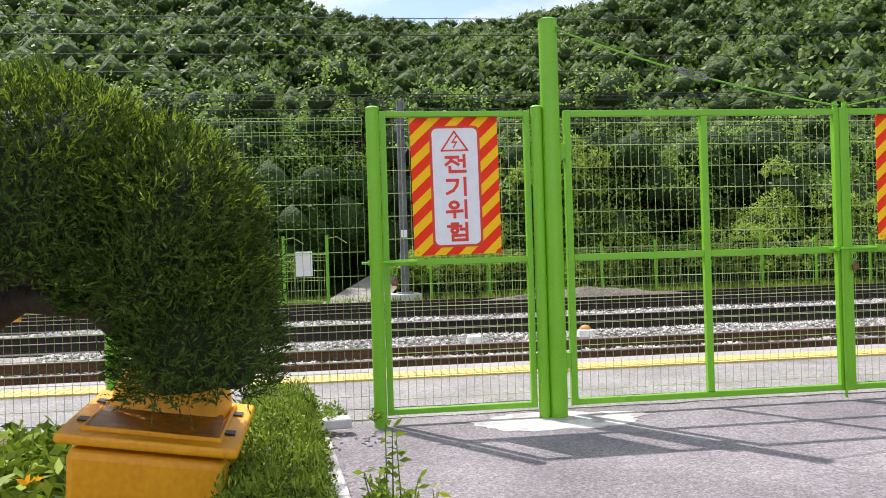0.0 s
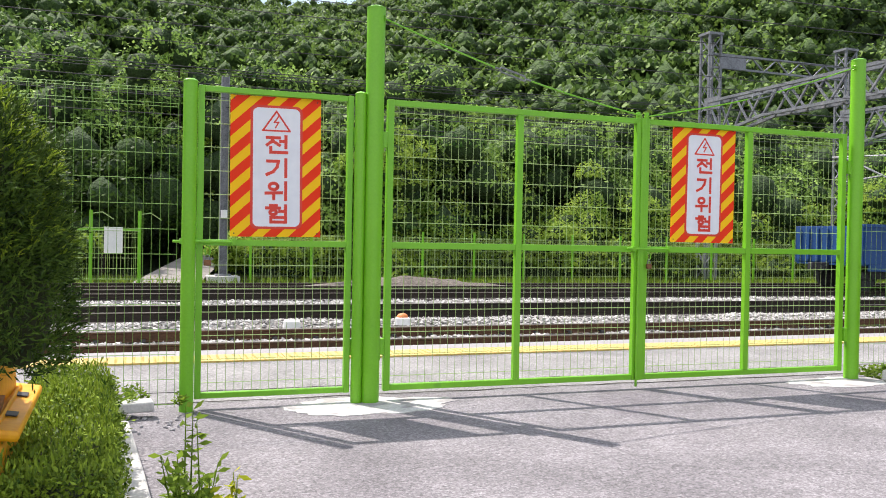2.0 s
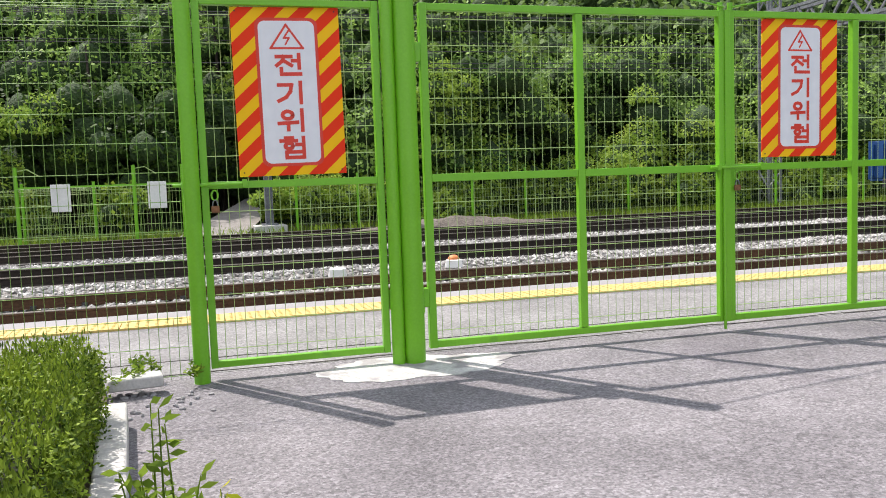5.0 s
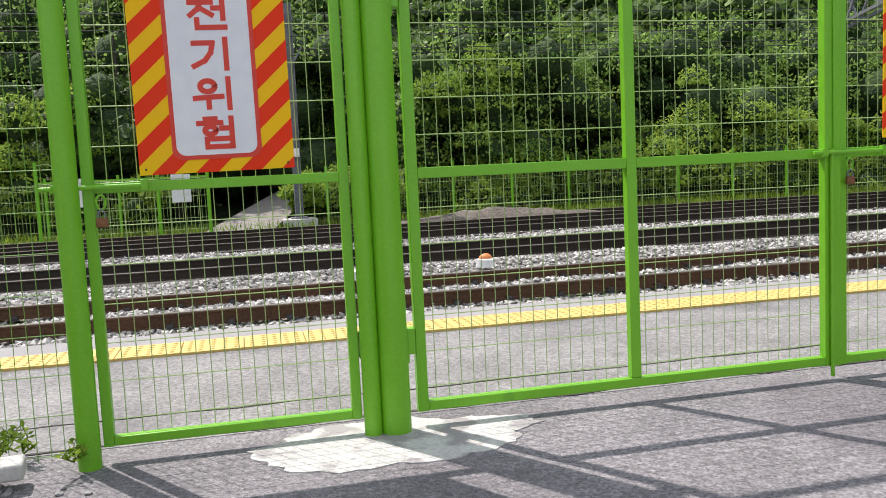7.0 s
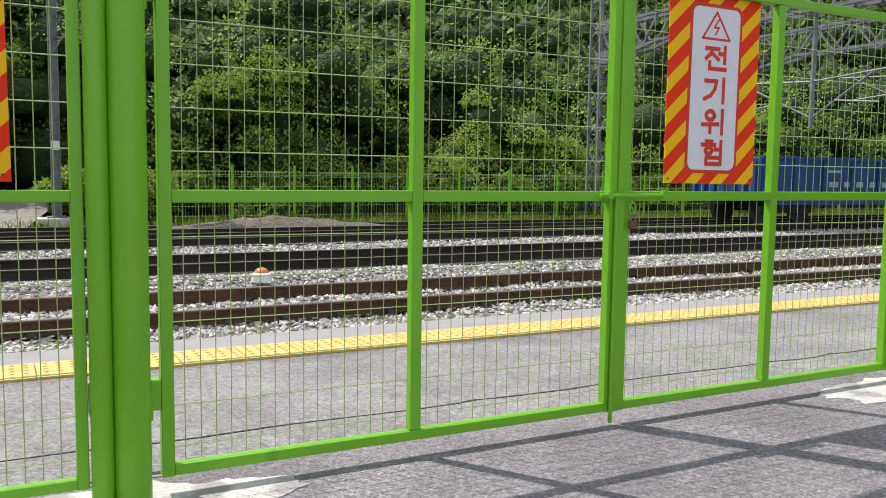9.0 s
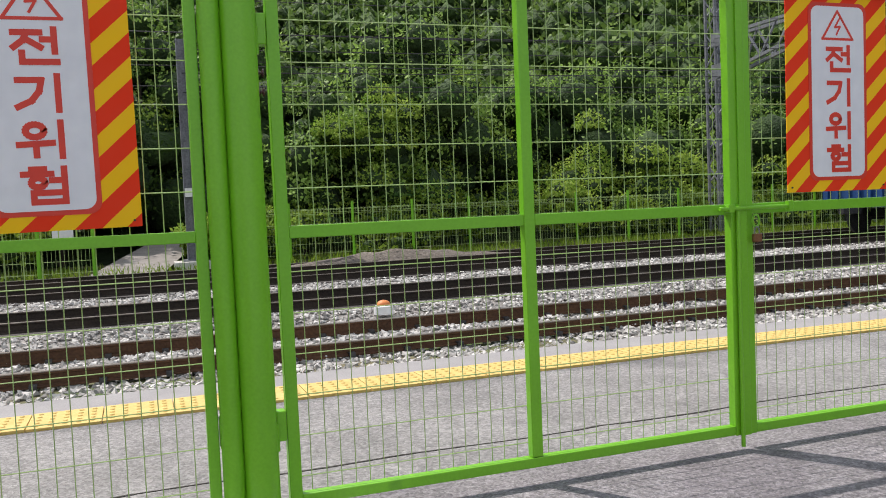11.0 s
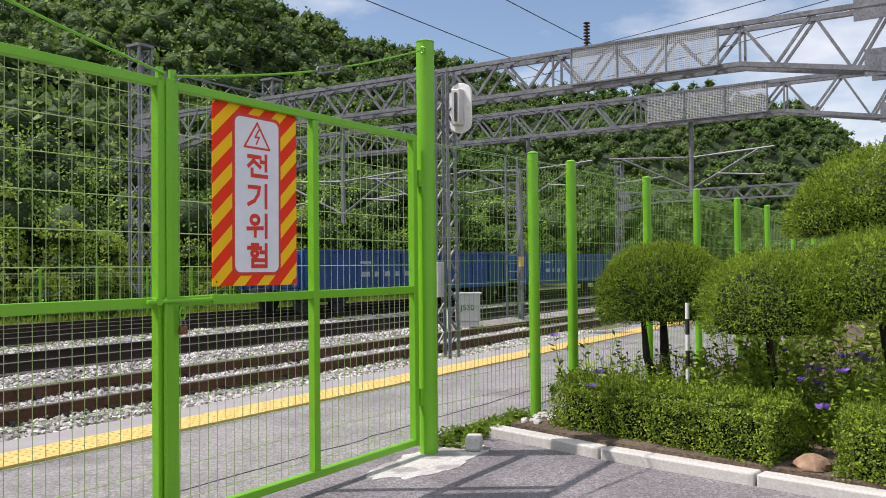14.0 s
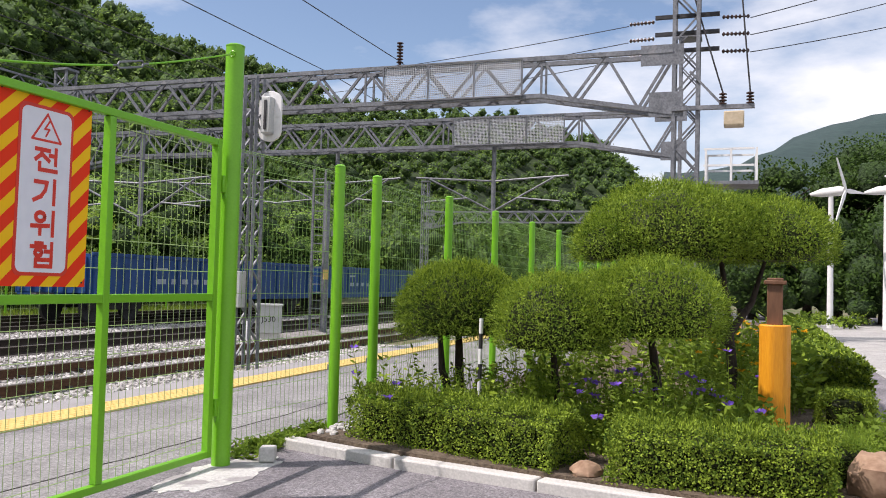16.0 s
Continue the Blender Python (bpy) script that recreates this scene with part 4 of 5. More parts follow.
# ---- grit bin ----
def grit_bin(x, y, turn):
    t = thing("grit_bin", "orange-yellow plastic grit bin with a stained moulded lid", "grit bin", at=(x, y, 0.07), turn=turn)
    w, d = 0.225, 0.30
    body = Geo().add([(-w * 0.86, -d * 0.86, 0), (w * 0.86, -d * 0.86, 0), (w * 0.86, d * 0.86, 0), (-w * 0.86, d * 0.86, 0), (-w * 0.98, -d * 0.98, 0.32), (w * 0.98, -d * 0.98, 0.32), (w * 0.98, d * 0.98, 0.32), (-w * 0.98, d * 0.98, 0.32)], [(0, 1, 2, 3), (0, 1, 5, 4), (1, 2, 6, 5), (2, 3, 7, 6), (3, 0, 4, 7), (4, 5, 6, 7)])
    part("body", body, ORANGE, t, bevel=0.02)
    part("rim", Geo().box((0, 0, 0.346), (2 * w + 0.05, 2 * d + 0.05, 0.022)), ORANGE, t, bevel=0.008)
    # lid: arched hood rising to the back over a stained trough, with a flat flange round it
    a, b, z0 = 0.82 * w, 0.84 * d, 0.357
    lid = Geo()
    sections = [(-0.14, 0.86, 0.005), (-0.02, 0.88, 0.085), (0.08, 0.90, 0.105), (0.25, 0.94, 0.118), (0.55, 0.97, 0.122), (0.85, 0.98, 0.10), (1.0, 0.98, 0.0)]
    for yy, ww, hh in sections:
        for i in range(17):
            q = math.pi * i / 16
            lid.v.append((a * ww * math.copysign(abs(math.cos(q)) ** 0.72, math.cos(q)), b * yy, z0 + hh * math.sin(q) ** 0.8))
    lid.f = [(j * 17 + i, j * 17 + i + 1, (j + 1) * 17 + i + 1, (j + 1) * 17 + i) for j in range(len(sections) - 1) for i in range(16)]
    part("lid", lid, ORANGE, t, "moulded orange lid with an arched hood")
    part("trough", Geo().add([(-a, -b * 0.98, z0 + 0.002), (a, -b * 0.98, z0 + 0.002), (a * 0.94, 0, z0 + 0.018), (-a * 0.94, 0, z0 + 0.018), (-a, -b * 0.98, z0 - 0.01), (a, -b * 0.98, z0 - 0.01), (a * 0.94, 0, z0 - 0.01), (-a * 0.94, 0, z0 - 0.01)], [(0, 1, 2, 3), (0, 4, 5, 1), (1, 5, 6, 2), (2, 6, 7, 3), (3, 7, 4, 0)]), STAINED, t, "brown-stained trough of the lid")
    part("lip", Geo().tube([(-a * 1.02, b * 0.98, z0), (-a * 1.02, -b, z0), (a * 1.02, -b, z0), (a * 1.02, b * 0.98, z0)], 0.009, 8), ORANGE, t)
    for sy in (-0.45, 0.45):
        for sx in (-1, 1):
            part("sticker", Geo().box((sx * w * 0.93, sy * d, z0 + 0.003), (0.03, 0.05, 0.003)), BLACK, t, "small black sticker")
    return t


bin_box = grit_bin(-2.02, -2.45, 0)
bin_box.scale = (1.06, 0.80, 1.45)
bin_box.rotation_euler.x, bin_box.rotation_euler.y = radians(5), radians(9)


# ---- painted post, rock, stake, loose stones ----
p = thing("painted_post", "round orange painted wooden post topped by a brown lantern block", "wooden post", at=(6.22, -3.24, 0.07))
ring = [(0.108 * (1 + 0.03 * math.sin(7 * a)) * math.cos(a), 0.108 * (1 + 0.03 * math.sin(7 * a)) * math.sin(a)) for a in (math.tau * i / 40 for i in range(40))]
part("shaft", Geo().prism(ring, 0, 0.84, "z"), ORANGEPOST, p, "grooved orange painted trunk", bevel=0.01)
part("lantern_block", Geo().box((0, 0, 0.985), (0.105, 0.105, 0.30)), BROWNWOOD, p, "brown wooden block", bevel=0.006)
part("cap", Geo().box((0, 0, 1.145), (0.15, 0.15, 0.03)).box((0, 0, 1.168), (0.11, 0.11, 0.02)), BROWNWOOD, p, bevel=0.006)


def rock(name, label, c, r, mat, seed, cat="rock"):
    g = Geo().ball((0, 0, 0), 1, 18, 12)
    g.v = [tuple(Vector((x * r[0], y * r[1], z * r[2])) * (1 + 0.22 * noise.noise((x * 1.4 + seed, y * 1.4, z * 1.4)) + 0.2 * noise.noise((x * 3.4, y * 3.4 + seed, z * 3.4)))) for x, y, z in g.v]
    ob = part(name, g, mat)
    ob.location = c
    return tagged(ob, label, cat)


rock("boulder", "rounded reddish-brown boulder beside the hedge", (4.62, -3.70, 0.17), (0.17, 0.16, 0.14), ROCK, 3)
rock("boulder", "flat reddish-brown stone in the hedge gap", (4.45, -2.18, 0.11), (0.10, 0.09, 0.05), ROCK, 8)
tagged(part("broken_kerb_piece", Geo().box((0, 0, 0), (0.16, 0.10, 0.09)), CONCRETE, bevel=0.014), "broken grey concrete block on the asphalt", "concrete block").matrix_basis = pose(4.33, -0.20, 0.048, 0, 3, 25)
tagged(part("paving_slab", Geo().box((0, 0, 0), (0.26, 0.12, 0.06)), CONCRETE, bevel=0.01), "broken pale concrete slab at the fence foot", "concrete block").matrix_basis = pose(-1.42, -0.15, 0.07, 2, 0, 8)
for i in range(34):
    rock("rubble_stone", "small grey rubble stone at the post foot", (-1.55 + random.random() * 0.5, -0.65 + random.random() * 0.6, 0.004), (0.006 + 0.014 * random.random(), 0.006 + 0.012 * random.random(), 0.006 + 0.006 * random.random()), COPING, i, "stone")
for i in range(20):
    rock("rubble_stone", "pale rubble stone between fence and kerb", (4.88 + random.random() * 0.5, -0.24 - random.random() * 0.16, 0.095), (0.02 + 0.025 * random.random(), 0.022, 0.016), CONCRETE, 40 + i, "stone")
st = thing("striped_stake", "thin black and white striped marker stake among plants", "marker stake", at=(5.25, -1.30, 0.07))
for k in range(8):
    part("band", Geo().tube([(0.01 * k * 0.3, 0, k * 0.105), (0.01 * (k + 1) * 0.3, 0, (k + 1) * 0.105)], 0.014, 10), WHITE if k % 2 else BLACK, st, "white band" if k % 2 else "black band")


# ---- tactile strip: raised tiles along the platform ----
tile = Geo().box((0, 0, 0), (0.37, 0.37, 0.02))
for i in range(5):
    for j in range(5):
        tile.tube([(-0.14 + i * 0.07, -0.14 + j * 0.07, 0.01), (-0.14 + i * 0.07, -0.14 + j * 0.07, 0.016)], [0.016, 0.010], 6)
tile_mesh = tile.mesh("tactile_tile", YELLOW)
for i in range(150):
    ob = part("tactile_tile", tile_mesh, None, platform)
    ob.location = (-9 + i * 0.376, 2.13, 0.006)
    ob.rotation_euler = (radians(random.uniform(-0.4, 0.4)), 0, 0)
tagged(part("tactile_strip", Geo().box((83, 2.13, 0.006), (71, 0.37, 0.02)), YELLOW, platform), "yellow tactile strip running on")


# ---- overhead line portals ----
def lattice_mast(parent, x, y, z0, z1, w, step, name="mast"):
    for sx in (-1, 1):
        for sy in (-1, 1):
            part(name + "_leg", Geo().bar((x + sx * w / 2, y + sy * w / 2, z0), (x + sx * w / 2, y + sy * w / 2, z1), 0.085), GALV, parent)
    n = int((z1 - z0) / step)
    g = Geo().bar((-w / 2, 0, 0), (w / 2, 0, step), 0.04)
    me = {1: g.mesh("brace", GALV), -1: Geo().bar((w / 2, 0, 0), (-w / 2, 0, step), 0.04).mesh("brace", GALV)}
    for k in range(n):
        for turn, ox, oy in ((0, 0, -w / 2), (0, 0, w / 2), (90, -w / 2, 0), (90, w / 2, 0)):
            ob = part("brace", me[1 if (k % 2) else -1], None, parent)
            ob.matrix_basis = pose(x + ox, y + oy, z0 + k * step, 0, 0, turn)


def truss(parent, x, y0, y1, z, depth, width, step):
    """A box girder of lattice work along y with its underside at z."""
    for sx in (-1, 1):
        part("top_chord", Geo().bar((x + sx * width / 2, y0, z + depth), (x + sx * width / 2, y1, z + depth), 0.11), GALV, parent)
        part("bottom_chord", Geo().bar((x + sx * width / 2, y0 + 3.2, z), (x + sx * width / 2, y1 - 3.2, z), 0.11), GALV, parent)
        for ya, yb in ((y0, y0 + 3.2), (y1, y1 - 3.2)):
            part("haunch", Geo().bar((x + sx * width / 2, ya, z - 0.55), (x + sx * width / 2, yb, z), 0.11), GALV, parent)
    n = int((y1 - y0 - 6.4) / step)
    step = (y1 - y0 - 6.4) / n
    me = {1: Geo().bar((0, 0, 0), (0, step, depth), 0.065).mesh("brace", GALV), -1: Geo().bar((0, 0, depth), (0, step, 0), 0.065).mesh("brace", GALV)}
    flat = Geo().bar((-width / 2, 0, 0), (width / 2, step, 0), 0.04).mesh("brace", GALV)
    upright = Geo().bar((0, 0, 0), (0, 0, depth), 0.05).mesh("upright", GALV)
    for k in range(n):
        for sx in (-1, 1):
            ob = part("brace", me[1 if k % 2 else -1], None, parent)
            ob.location = (x + sx * width / 2, y0 + 3.2 + k * step, z)
            if k % 6 == 0:
                part("upright", upright, None, parent).location = (x + sx * width / 2, y0 + 3.2 + k * step, z)
        for zz in (z, z + depth):
            ob = part("cross_brace", flat, None, parent)
            ob.location = (x, y0 + 3.2 + k * step, zz)
    for ya, s in ((y0, 1), (y1, -1)):
        for k in range(4):
            u0, u1 = 0.8 * k, 0.8 * (k + 1)
            low = lambda u: z - 0.55 * (1 - u / 3.2)
            for sx in (-1, 1):
                a, b = ((ya + s * u0, low(u0)), (ya + s * u1, z + depth)) if k % 2 else ((ya + s * u0, z + depth), (ya + s * u1, low(u1)))
                part("end_brace", Geo().bar((x + sx * width / 2, *a), (x + sx * width / 2, *b), 0.065), GALV, parent)
    for ya, s in ((y0, 1), (y1, -1)):
        part("gusset_plate", Geo().box((x - width / 2 - 0.03, ya + s * 0.25, z + depth - 0.1), (0.02, 1.0, 0.5)), GALV, parent)
        part("gusset_plate", Geo().box((x - width / 2 - 0.03, ya + s * 0.15, z - 0.35), (0.02, 0.8, 0.6)), GALV, parent)


def insulator(g, a, b, r=0.06, n=7):
    a, b = Vector(a), Vector(b)
    pts, rs = [], []
    for k in range(n):
        for q, rr in ((0.0, 0.35), (0.25, 1.0), (0.5, 1.0), (0.75, 0.35)):
            pts.append(a.lerp(b, (k + q) / n))
            rs.append(r * rr)
    g.tube(pts, rs, 10)


def drop_arm(parent, x, y, z, bottom, s):
    """A hanging tube under a girder with a cantilever that holds the wires."""
    d = part("drop_tube", Geo().tube([(x, y, z), (x, y, bottom)], 0.075, 10), GALV, parent)
    part("cantilever", Geo().tube([(x, y, bottom + 0.25), (x - 0.4, y + 2.2, bottom + 1.35)], 0.035, 6).tube([(x, y, bottom + 1.3), (x - 0.45, y + 2.7, bottom + 1.4)], 0.035, 6).tube([(x - 0.2, y + 0.9, bottom + 0.7), (x - 0.4, y + 2.4, bottom + 0.55)], 0.03, 6), GALV, d, "thin steel cantilever arm")
    part("cantilever", Geo().tube([(x, y, bottom + 0.25), (x - 0.4, y - 2.2, bottom + 1.35)], 0.035, 6).tube([(x, y, bottom + 1.3), (x - 0.45, y - 2.7, bottom + 1.4)], 0.035, 6).tube([(x - 0.2, y - 0.9, bottom + 0.7), (x - 0.4, y - 2.4, bottom + 0.55)], 0.03, 6), GALV, d, "thin steel cantilever arm")


def portal(x, y0, y1, z, top, label, arms=(), depth=0.95):
    t = thing("catenary_portal", label, "catenary portal", "overhead line portals")
    for y in (y0, y1):
        lattice_mast(t, x, y, -0.4, top if y == y0 else z + depth + 2.75, 0.55, 0.62)
        part("mast_cap", Geo().box((x, y, (top if y == y0 else z + depth + 2.75) + 0.05), (0.72, 0.72, 0.1)), GALV, t)
    truss(t, x, y0 + 0.3, y1 - 0.3, z, depth, 0.55, 0.78)
    for y, b, s in arms:
        drop_arm(t, x, y, z, b, s)
    return t


PX1, PX2, PY0, PY1 = 20.6, 27.7, -1.78, 23.8
near_portal = portal(PX1, PY0, PY1, 5.9, 13.5, "grey galvanised lattice portal spanning all tracks", ((14.0, 2.6, 1),))
far_portal = portal(PX2, PY0 + 0.3, PY1, 5.9, 9.2, "grey galvanised lattice portal just behind the first", ((5.0, 3.4, 1), (11.0, 3.4, -1), (15.5, 3.4, 1)))
portal(72, -4, 24, 6.6, 8.5, "distant grey lattice portal over the tracks", ((6.0, 3.5, 1),))
portal(-30, -1.7, 22, 6.2, 8.5, "grey galvanised lattice portal along the line", ((6.8, 3.4, 1),))
# wire guards on the girders
for x, z, ya, yb in ((PX1, 5.92, 2.2, 6.0), (PX2, 5.92, 2.5, 6.4)):
    guard = thing("wire_guard", "fine pale wire guard panel fixed on the girder", "wire guard", "girder guards")
    guard.matrix_basis = pose(x - 0.36, ya, z, 0, 0, 90)
    L = yb - ya
    part("wire_mesh", wire_panel(0, L, 0, 0.95, 0.05, 0.05, 0, 0.0085), PALEZINC, guard)["kind"] = "stuff"
    for zz in (0.0, 0.95):
        part("frame_bar", Geo().bar((0, 0.012, zz), (L, 0.012, zz), 0.035), GALV, guard)
    for k in range(4):
        part("frame_upright", Geo().bar((L * k / 3, 0.012, 0.02), (L * k / 3, 0.012, 0.93), 0.035), GALV, guard)

# cross arms, insulators and feeders on the tall mast
for k in range(3):
    z = 7.75 - k * 0.42
    part("cross_arm", Geo().bar((PX1, PY0 - 0.75, z), (PX1, PY0 + 0.75, z), 0.09), DARKSTEEL, near_portal)
    for s in (-1, 1):
        g = Geo()
        insulator(g, (PX1 + 0.3, PY0 + s * 0.8, z), (PX1 + 0.5, PY0 + s * 1.45, z + 0.04), 0.05)
        part("insulator", g, PORCELAIN, near_portal, "dark ribbed insulator")
arm = part("transformer_arm", Geo().bar((PX1 - 0.35, PY0 - 1.55, 5.42), (PX1 - 0.35, PY0 + 0.3, 5.42), 0.10).bar((PX1 - 0.35, PY0 - 0.9, 5.4), (PX1 - 0.35, PY0 - 0.1, 6.3), 0.05), GALV, near_portal)
part("transformer", Geo().box((PX1 - 0.35, PY0 - 1.1, 5.12), (0.4, 0.45, 0.34)), material("beige_enamel", (0.42, 0.34, 0.22), (0.6, 0.5, 0.36), 0.5, 0, 10, 3, 0), near_portal, "beige weathered transformer box", 0.03)
for s in (-1.45, -0.85):
    g = Geo()
    insulator(g, (PX1 - 0.35, PY0 + s, 5.47), (PX1 - 0.35, PY0 + s, 5.77), 0.09, 4)
    part("insulator", g, PORCELAIN, near_portal, "dark ribbed insulator")
rail_box = part("work_platform", Geo().box((PX1 - 0.2, PY0 - 1.05, 3.6), (1.1, 1.2, 0.08)), GALV, near_portal, "pale railed work platform")
for sy in (-1.55, -1.0, -0.45):
    for sx in (-0.7, 0.3):
        part("railing_post", Geo().bar((PX1 + sx, PY0 + sy - 0.05, 3.6), (PX1 + sx, PY0 + sy - 0.05, 4.4), 0.05), WHITE, rail_box)
for zz in (4.0, 4.38):
    for sx in (-0.7, 0.3):
        part("railing", Geo().bar((PX1 + sx, PY0 - 1.55, zz), (PX1 + sx, PY0 - 0.45, zz), 0.045), WHITE, rail_box)


def cable(a, b, sag, r=0.012, label="thin black overhead wire along the line", n=16):
    a, b = Vector(a), Vector(b)
    g = Geo().tube([a.lerp(b, k / n) - Vector((0, 0, sag * 4 * (k / n) * (1 - k / n))) for k in range(n + 1)], r, 5)
    return tagged(part("overhead_wire", g, DARKSTEEL), label, "overhead wire", "overhead wires")


for y, z in ((5.7, 7.1), (7.9, 6.95), (10.6, 6.9), (12.4, 6.9), (16.2, 6.9)):
    cable((-30, y, z), (PX1, y, z), 0.25)
    cable((PX1, y, z), (72, y, z + 0.3), 0.4)
for y in (11.2, 16.1, 19.6):
    cable((-30, y, 6.0), (PX2, y, 6.0), 0.3, 0.009)
    cable((-30, y, 5.0), (72, y, 5.0), 0.02, 0.008)
for k in range(3):
    z = 7.75 - k * 0.42
    cable((PX1 + 0.5, PY0 + 1.45, z), (44, 31, 13.2 - k * 1.1), 0.5)
    cable((PX1 + 0.5, PY0 - 1.45, z), (36, -16, 16.0 - k * 1.3), 0.3)
cable((PX1 - 0.35, PY0 - 1.45, 5.75), (PX1, PY0 - 0.9, 12.5), 0.15, 0.02, "black drop wire beside the tall mast")
cable((PX1 - 0.35, PY0 - 0.85, 5.75), (PX1, PY0 + 1.0, 12.5), 0.1, 0.02, "black drop wire beside the tall mast")
for k, (y, z) in enumerate(((24.5, 6.1), (24.5, 6.6), (24.9, 7.2), (25.4, 5.6))):
    cable((-40, y, z), (60, y, z + 0.4), 0.6, 0.016, "thin grey line strung before the wooded hill")
span = part("longitudinal_girder", Geo().bar((PX1, PY1 - 0.2, 8.3), (PX2, PY1 - 0.2, 8.3), 0.08).bar((PX1, PY1 - 0.2, 8.85), (PX2, PY1 - 0.2, 8.85), 0.08).box((PX1 + 0.9, PY1 - 0.25, 8.57), (1.3, 0.05, 0.6)), GALV, near_portal)
for k in range(10):
    part("brace", Geo().bar((PX1 + 0.6 + k * 0.64, PY1 - 0.2, 8.3 if k % 2 else 8.85), (PX1 + 1.24 + k * 0.64, PY1 - 0.2, 8.85 if k % 2 else 8.3), 0.05), GALV, span)
g = Geo()
insulator(g, (PX1, 5.7, 6.95), (PX1, 5.7, 7.65), 0.09, 8)
part("insulator", g, PORCELAIN, near_portal, "dark ribbed post insulator")

# steel pole on a concrete foot beyond the tracks
t = thing("line_pole", "grey steel line pole on a square concrete footing", "line pole", at=(1.13, 22.6, -0.17))
part("footing", Geo().box((0, 0, -0.28), (1.0, 1.0, 0.4)), CONCRETE, t, bevel=0.02)
for sx in (-0.11, 0.11):
    part("flange", Geo().box((sx, 0, 3.1), (0.02, 0.26, 6.4)), GALV, t)
part("web", Geo().box((0, 0, 3.1), (0.2, 0.02, 6.4)), GALV, t)
part("base_plate", Geo().box((0, 0, -0.06), (0.5, 0.5, 0.05)), GALV, t)
part("bracket", Geo().bar((0.0, -0.15, 4.4), (0.35, -0.15, 5.0), 0.05), GALV, t)
part("plate", Geo().box((0.0, -0.145, 1.9), (0.2, 0.01, 0.25)), WHITE, t, "small white number plate")
t = thing("strain_insulator", "pair of brown ribbed strain insulators on a line", "insulator")
for z in (4.6, 5.15):
    g = Geo()
    insulator(g, (2.4, 22.4, z), (3.5, 22.4, z), 0.13, 8)
    part("insulator", g, PORCELAIN, t)
    part("line", Geo().tube([(1.13, 22.45, z - 0.02), (2.4, 22.4, z)], 0.015, 5).tube([(3.5, 22.4, z), (60, 23, z + 0.3)], 0.015, 5), DARKSTEEL, t)


# ---- signal, cabinet, masts between the tracks ----
t = thing("railway_signal", "white oval signal head seen from behind on a lattice mast", "railway signal", at=(12.05, 4.82, -0.40))
for sx, sy in ((-0.14, -0.14), (0.14, -0.14), (-0.14, 0.14), (0.14, 0.14)):
    part("mast_leg", Geo().bar((sx, sy, 0), (sx * 0.8, sy * 0.8, 4.95), 0.05), GALV, t)
for k in range(9):
    for s in (-1, 1):
        part("brace", Geo().bar((-0.13, s * 0.13, 0.2 + k * 0.5), (0.13, s * 0.13, 0.45 + k * 0.5), 0.03).bar((0.13, s * 0.13, 0.45 + k * 0.5), (-0.13, s * 0.13, 0.7 + k * 0.5), 0.03), GALV, t)
head = part("signal_head", Geo().prism([(0.24 * math.sin(a) * 0.9 - 0.32, 4.28 + 0.18 * math.cos(a) + (0.25 if math.cos(a) > 0 else -0.25)) for a in (math.tau * i / 40 for i in range(40))], -0.02, 0.02, "x"), WHITE, t, "white oval backing plate", 0.006)
part("signal_case", Geo().box((-0.09, -0.32, 4.28), (0.16, 0.17, 0.62)), GREYBOX, head, "pale signal housing", 0.02)
part("case_panel", Geo().box((-0.18, -0.32, 4.28), (0.02, 0.05, 0.5)), DARKSTEEL, head, bevel=0.01)
part("relay_case", Geo().box((-0.25, 0.1, 1.35), (0.2, 0.3, 0.6)), GREYBOX, t, bevel=0.01)


def cabinet(x, y, w, h, letters):
    t = thing("relay_cabinet", "light grey trackside relay cabinet with black number", "relay cabinet", at=(x, y, -0.45), turn=-62)
    part("body", Geo().box((0, 0, h / 2 + 0.15), (w, w * 0.7, h)), GREYBOX, t, bevel=0.01)
    part("roof", Geo().box((0, 0, h + 0.17), (w + 0.08, w * 0.7 + 0.08, 0.05)), GREYBOX, t, bevel=0.01)
    part("plinth", Geo().box((0, 0, 0.07), (w * 0.9, w * 0.6, 0.15)), CONCRETE, t, bevel=0.01)
    cu = bpy.data.curves.new("number", "FONT")
    cu.body, cu.size, cu.align_x = letters, 0.21, "CENTER"
    cu.extrude = 0.002
    cu.materials.append(BLACK)
    ob = new("number", cu)
    ob.parent = t
    ob.matrix_basis = pose(0, -w * 0.35 - 0.004, h * 0.62, 90, 0, 0)
    return t


cabinet(19.4, 8.75, 0.66, 0.72, "J530")
t = thing("ladder_mast", "slim grey lattice mast with a ladder between tracks", "mast", at=(22.9, 9.2, -0.45))
for s in (-0.2, 0.2):
    part("leg", Geo().bar((0, s, 0), (0, s, 5.0), 0.06), GALV, t)
rung = Geo().bar((0, -0.2, 0), (0, 0.2, 0), 0.035).mesh("rung", GALV)
for k in range(19):
    part("rung", rung, None, t).location = (0, 0, 0.2 + k * 0.25)
part("tube", Geo().tube([(-0.1, -0.35, 0), (-0.1, -0.35, 4.6)], 0.08, 10), GALV, t)
part("band", Geo().tube([(-0.1, -0.35, 1.6), (-0.1, -0.35, 1.9)], 0.086, 10), YELLOW, t, "yellow band")
t = thing("point_machine", "white capped trackside fitting beside the signal mast", "trackside fitting", at=(18.3, 8.72, -0.45))
part("body", Geo().tube([(0, 0, 0), (0, 0, 0.3), (0, 0, 0.38), (0, 0, 0.5)], [0.10, 0.09, 0.05, 0.04], 14), WHITE, t)


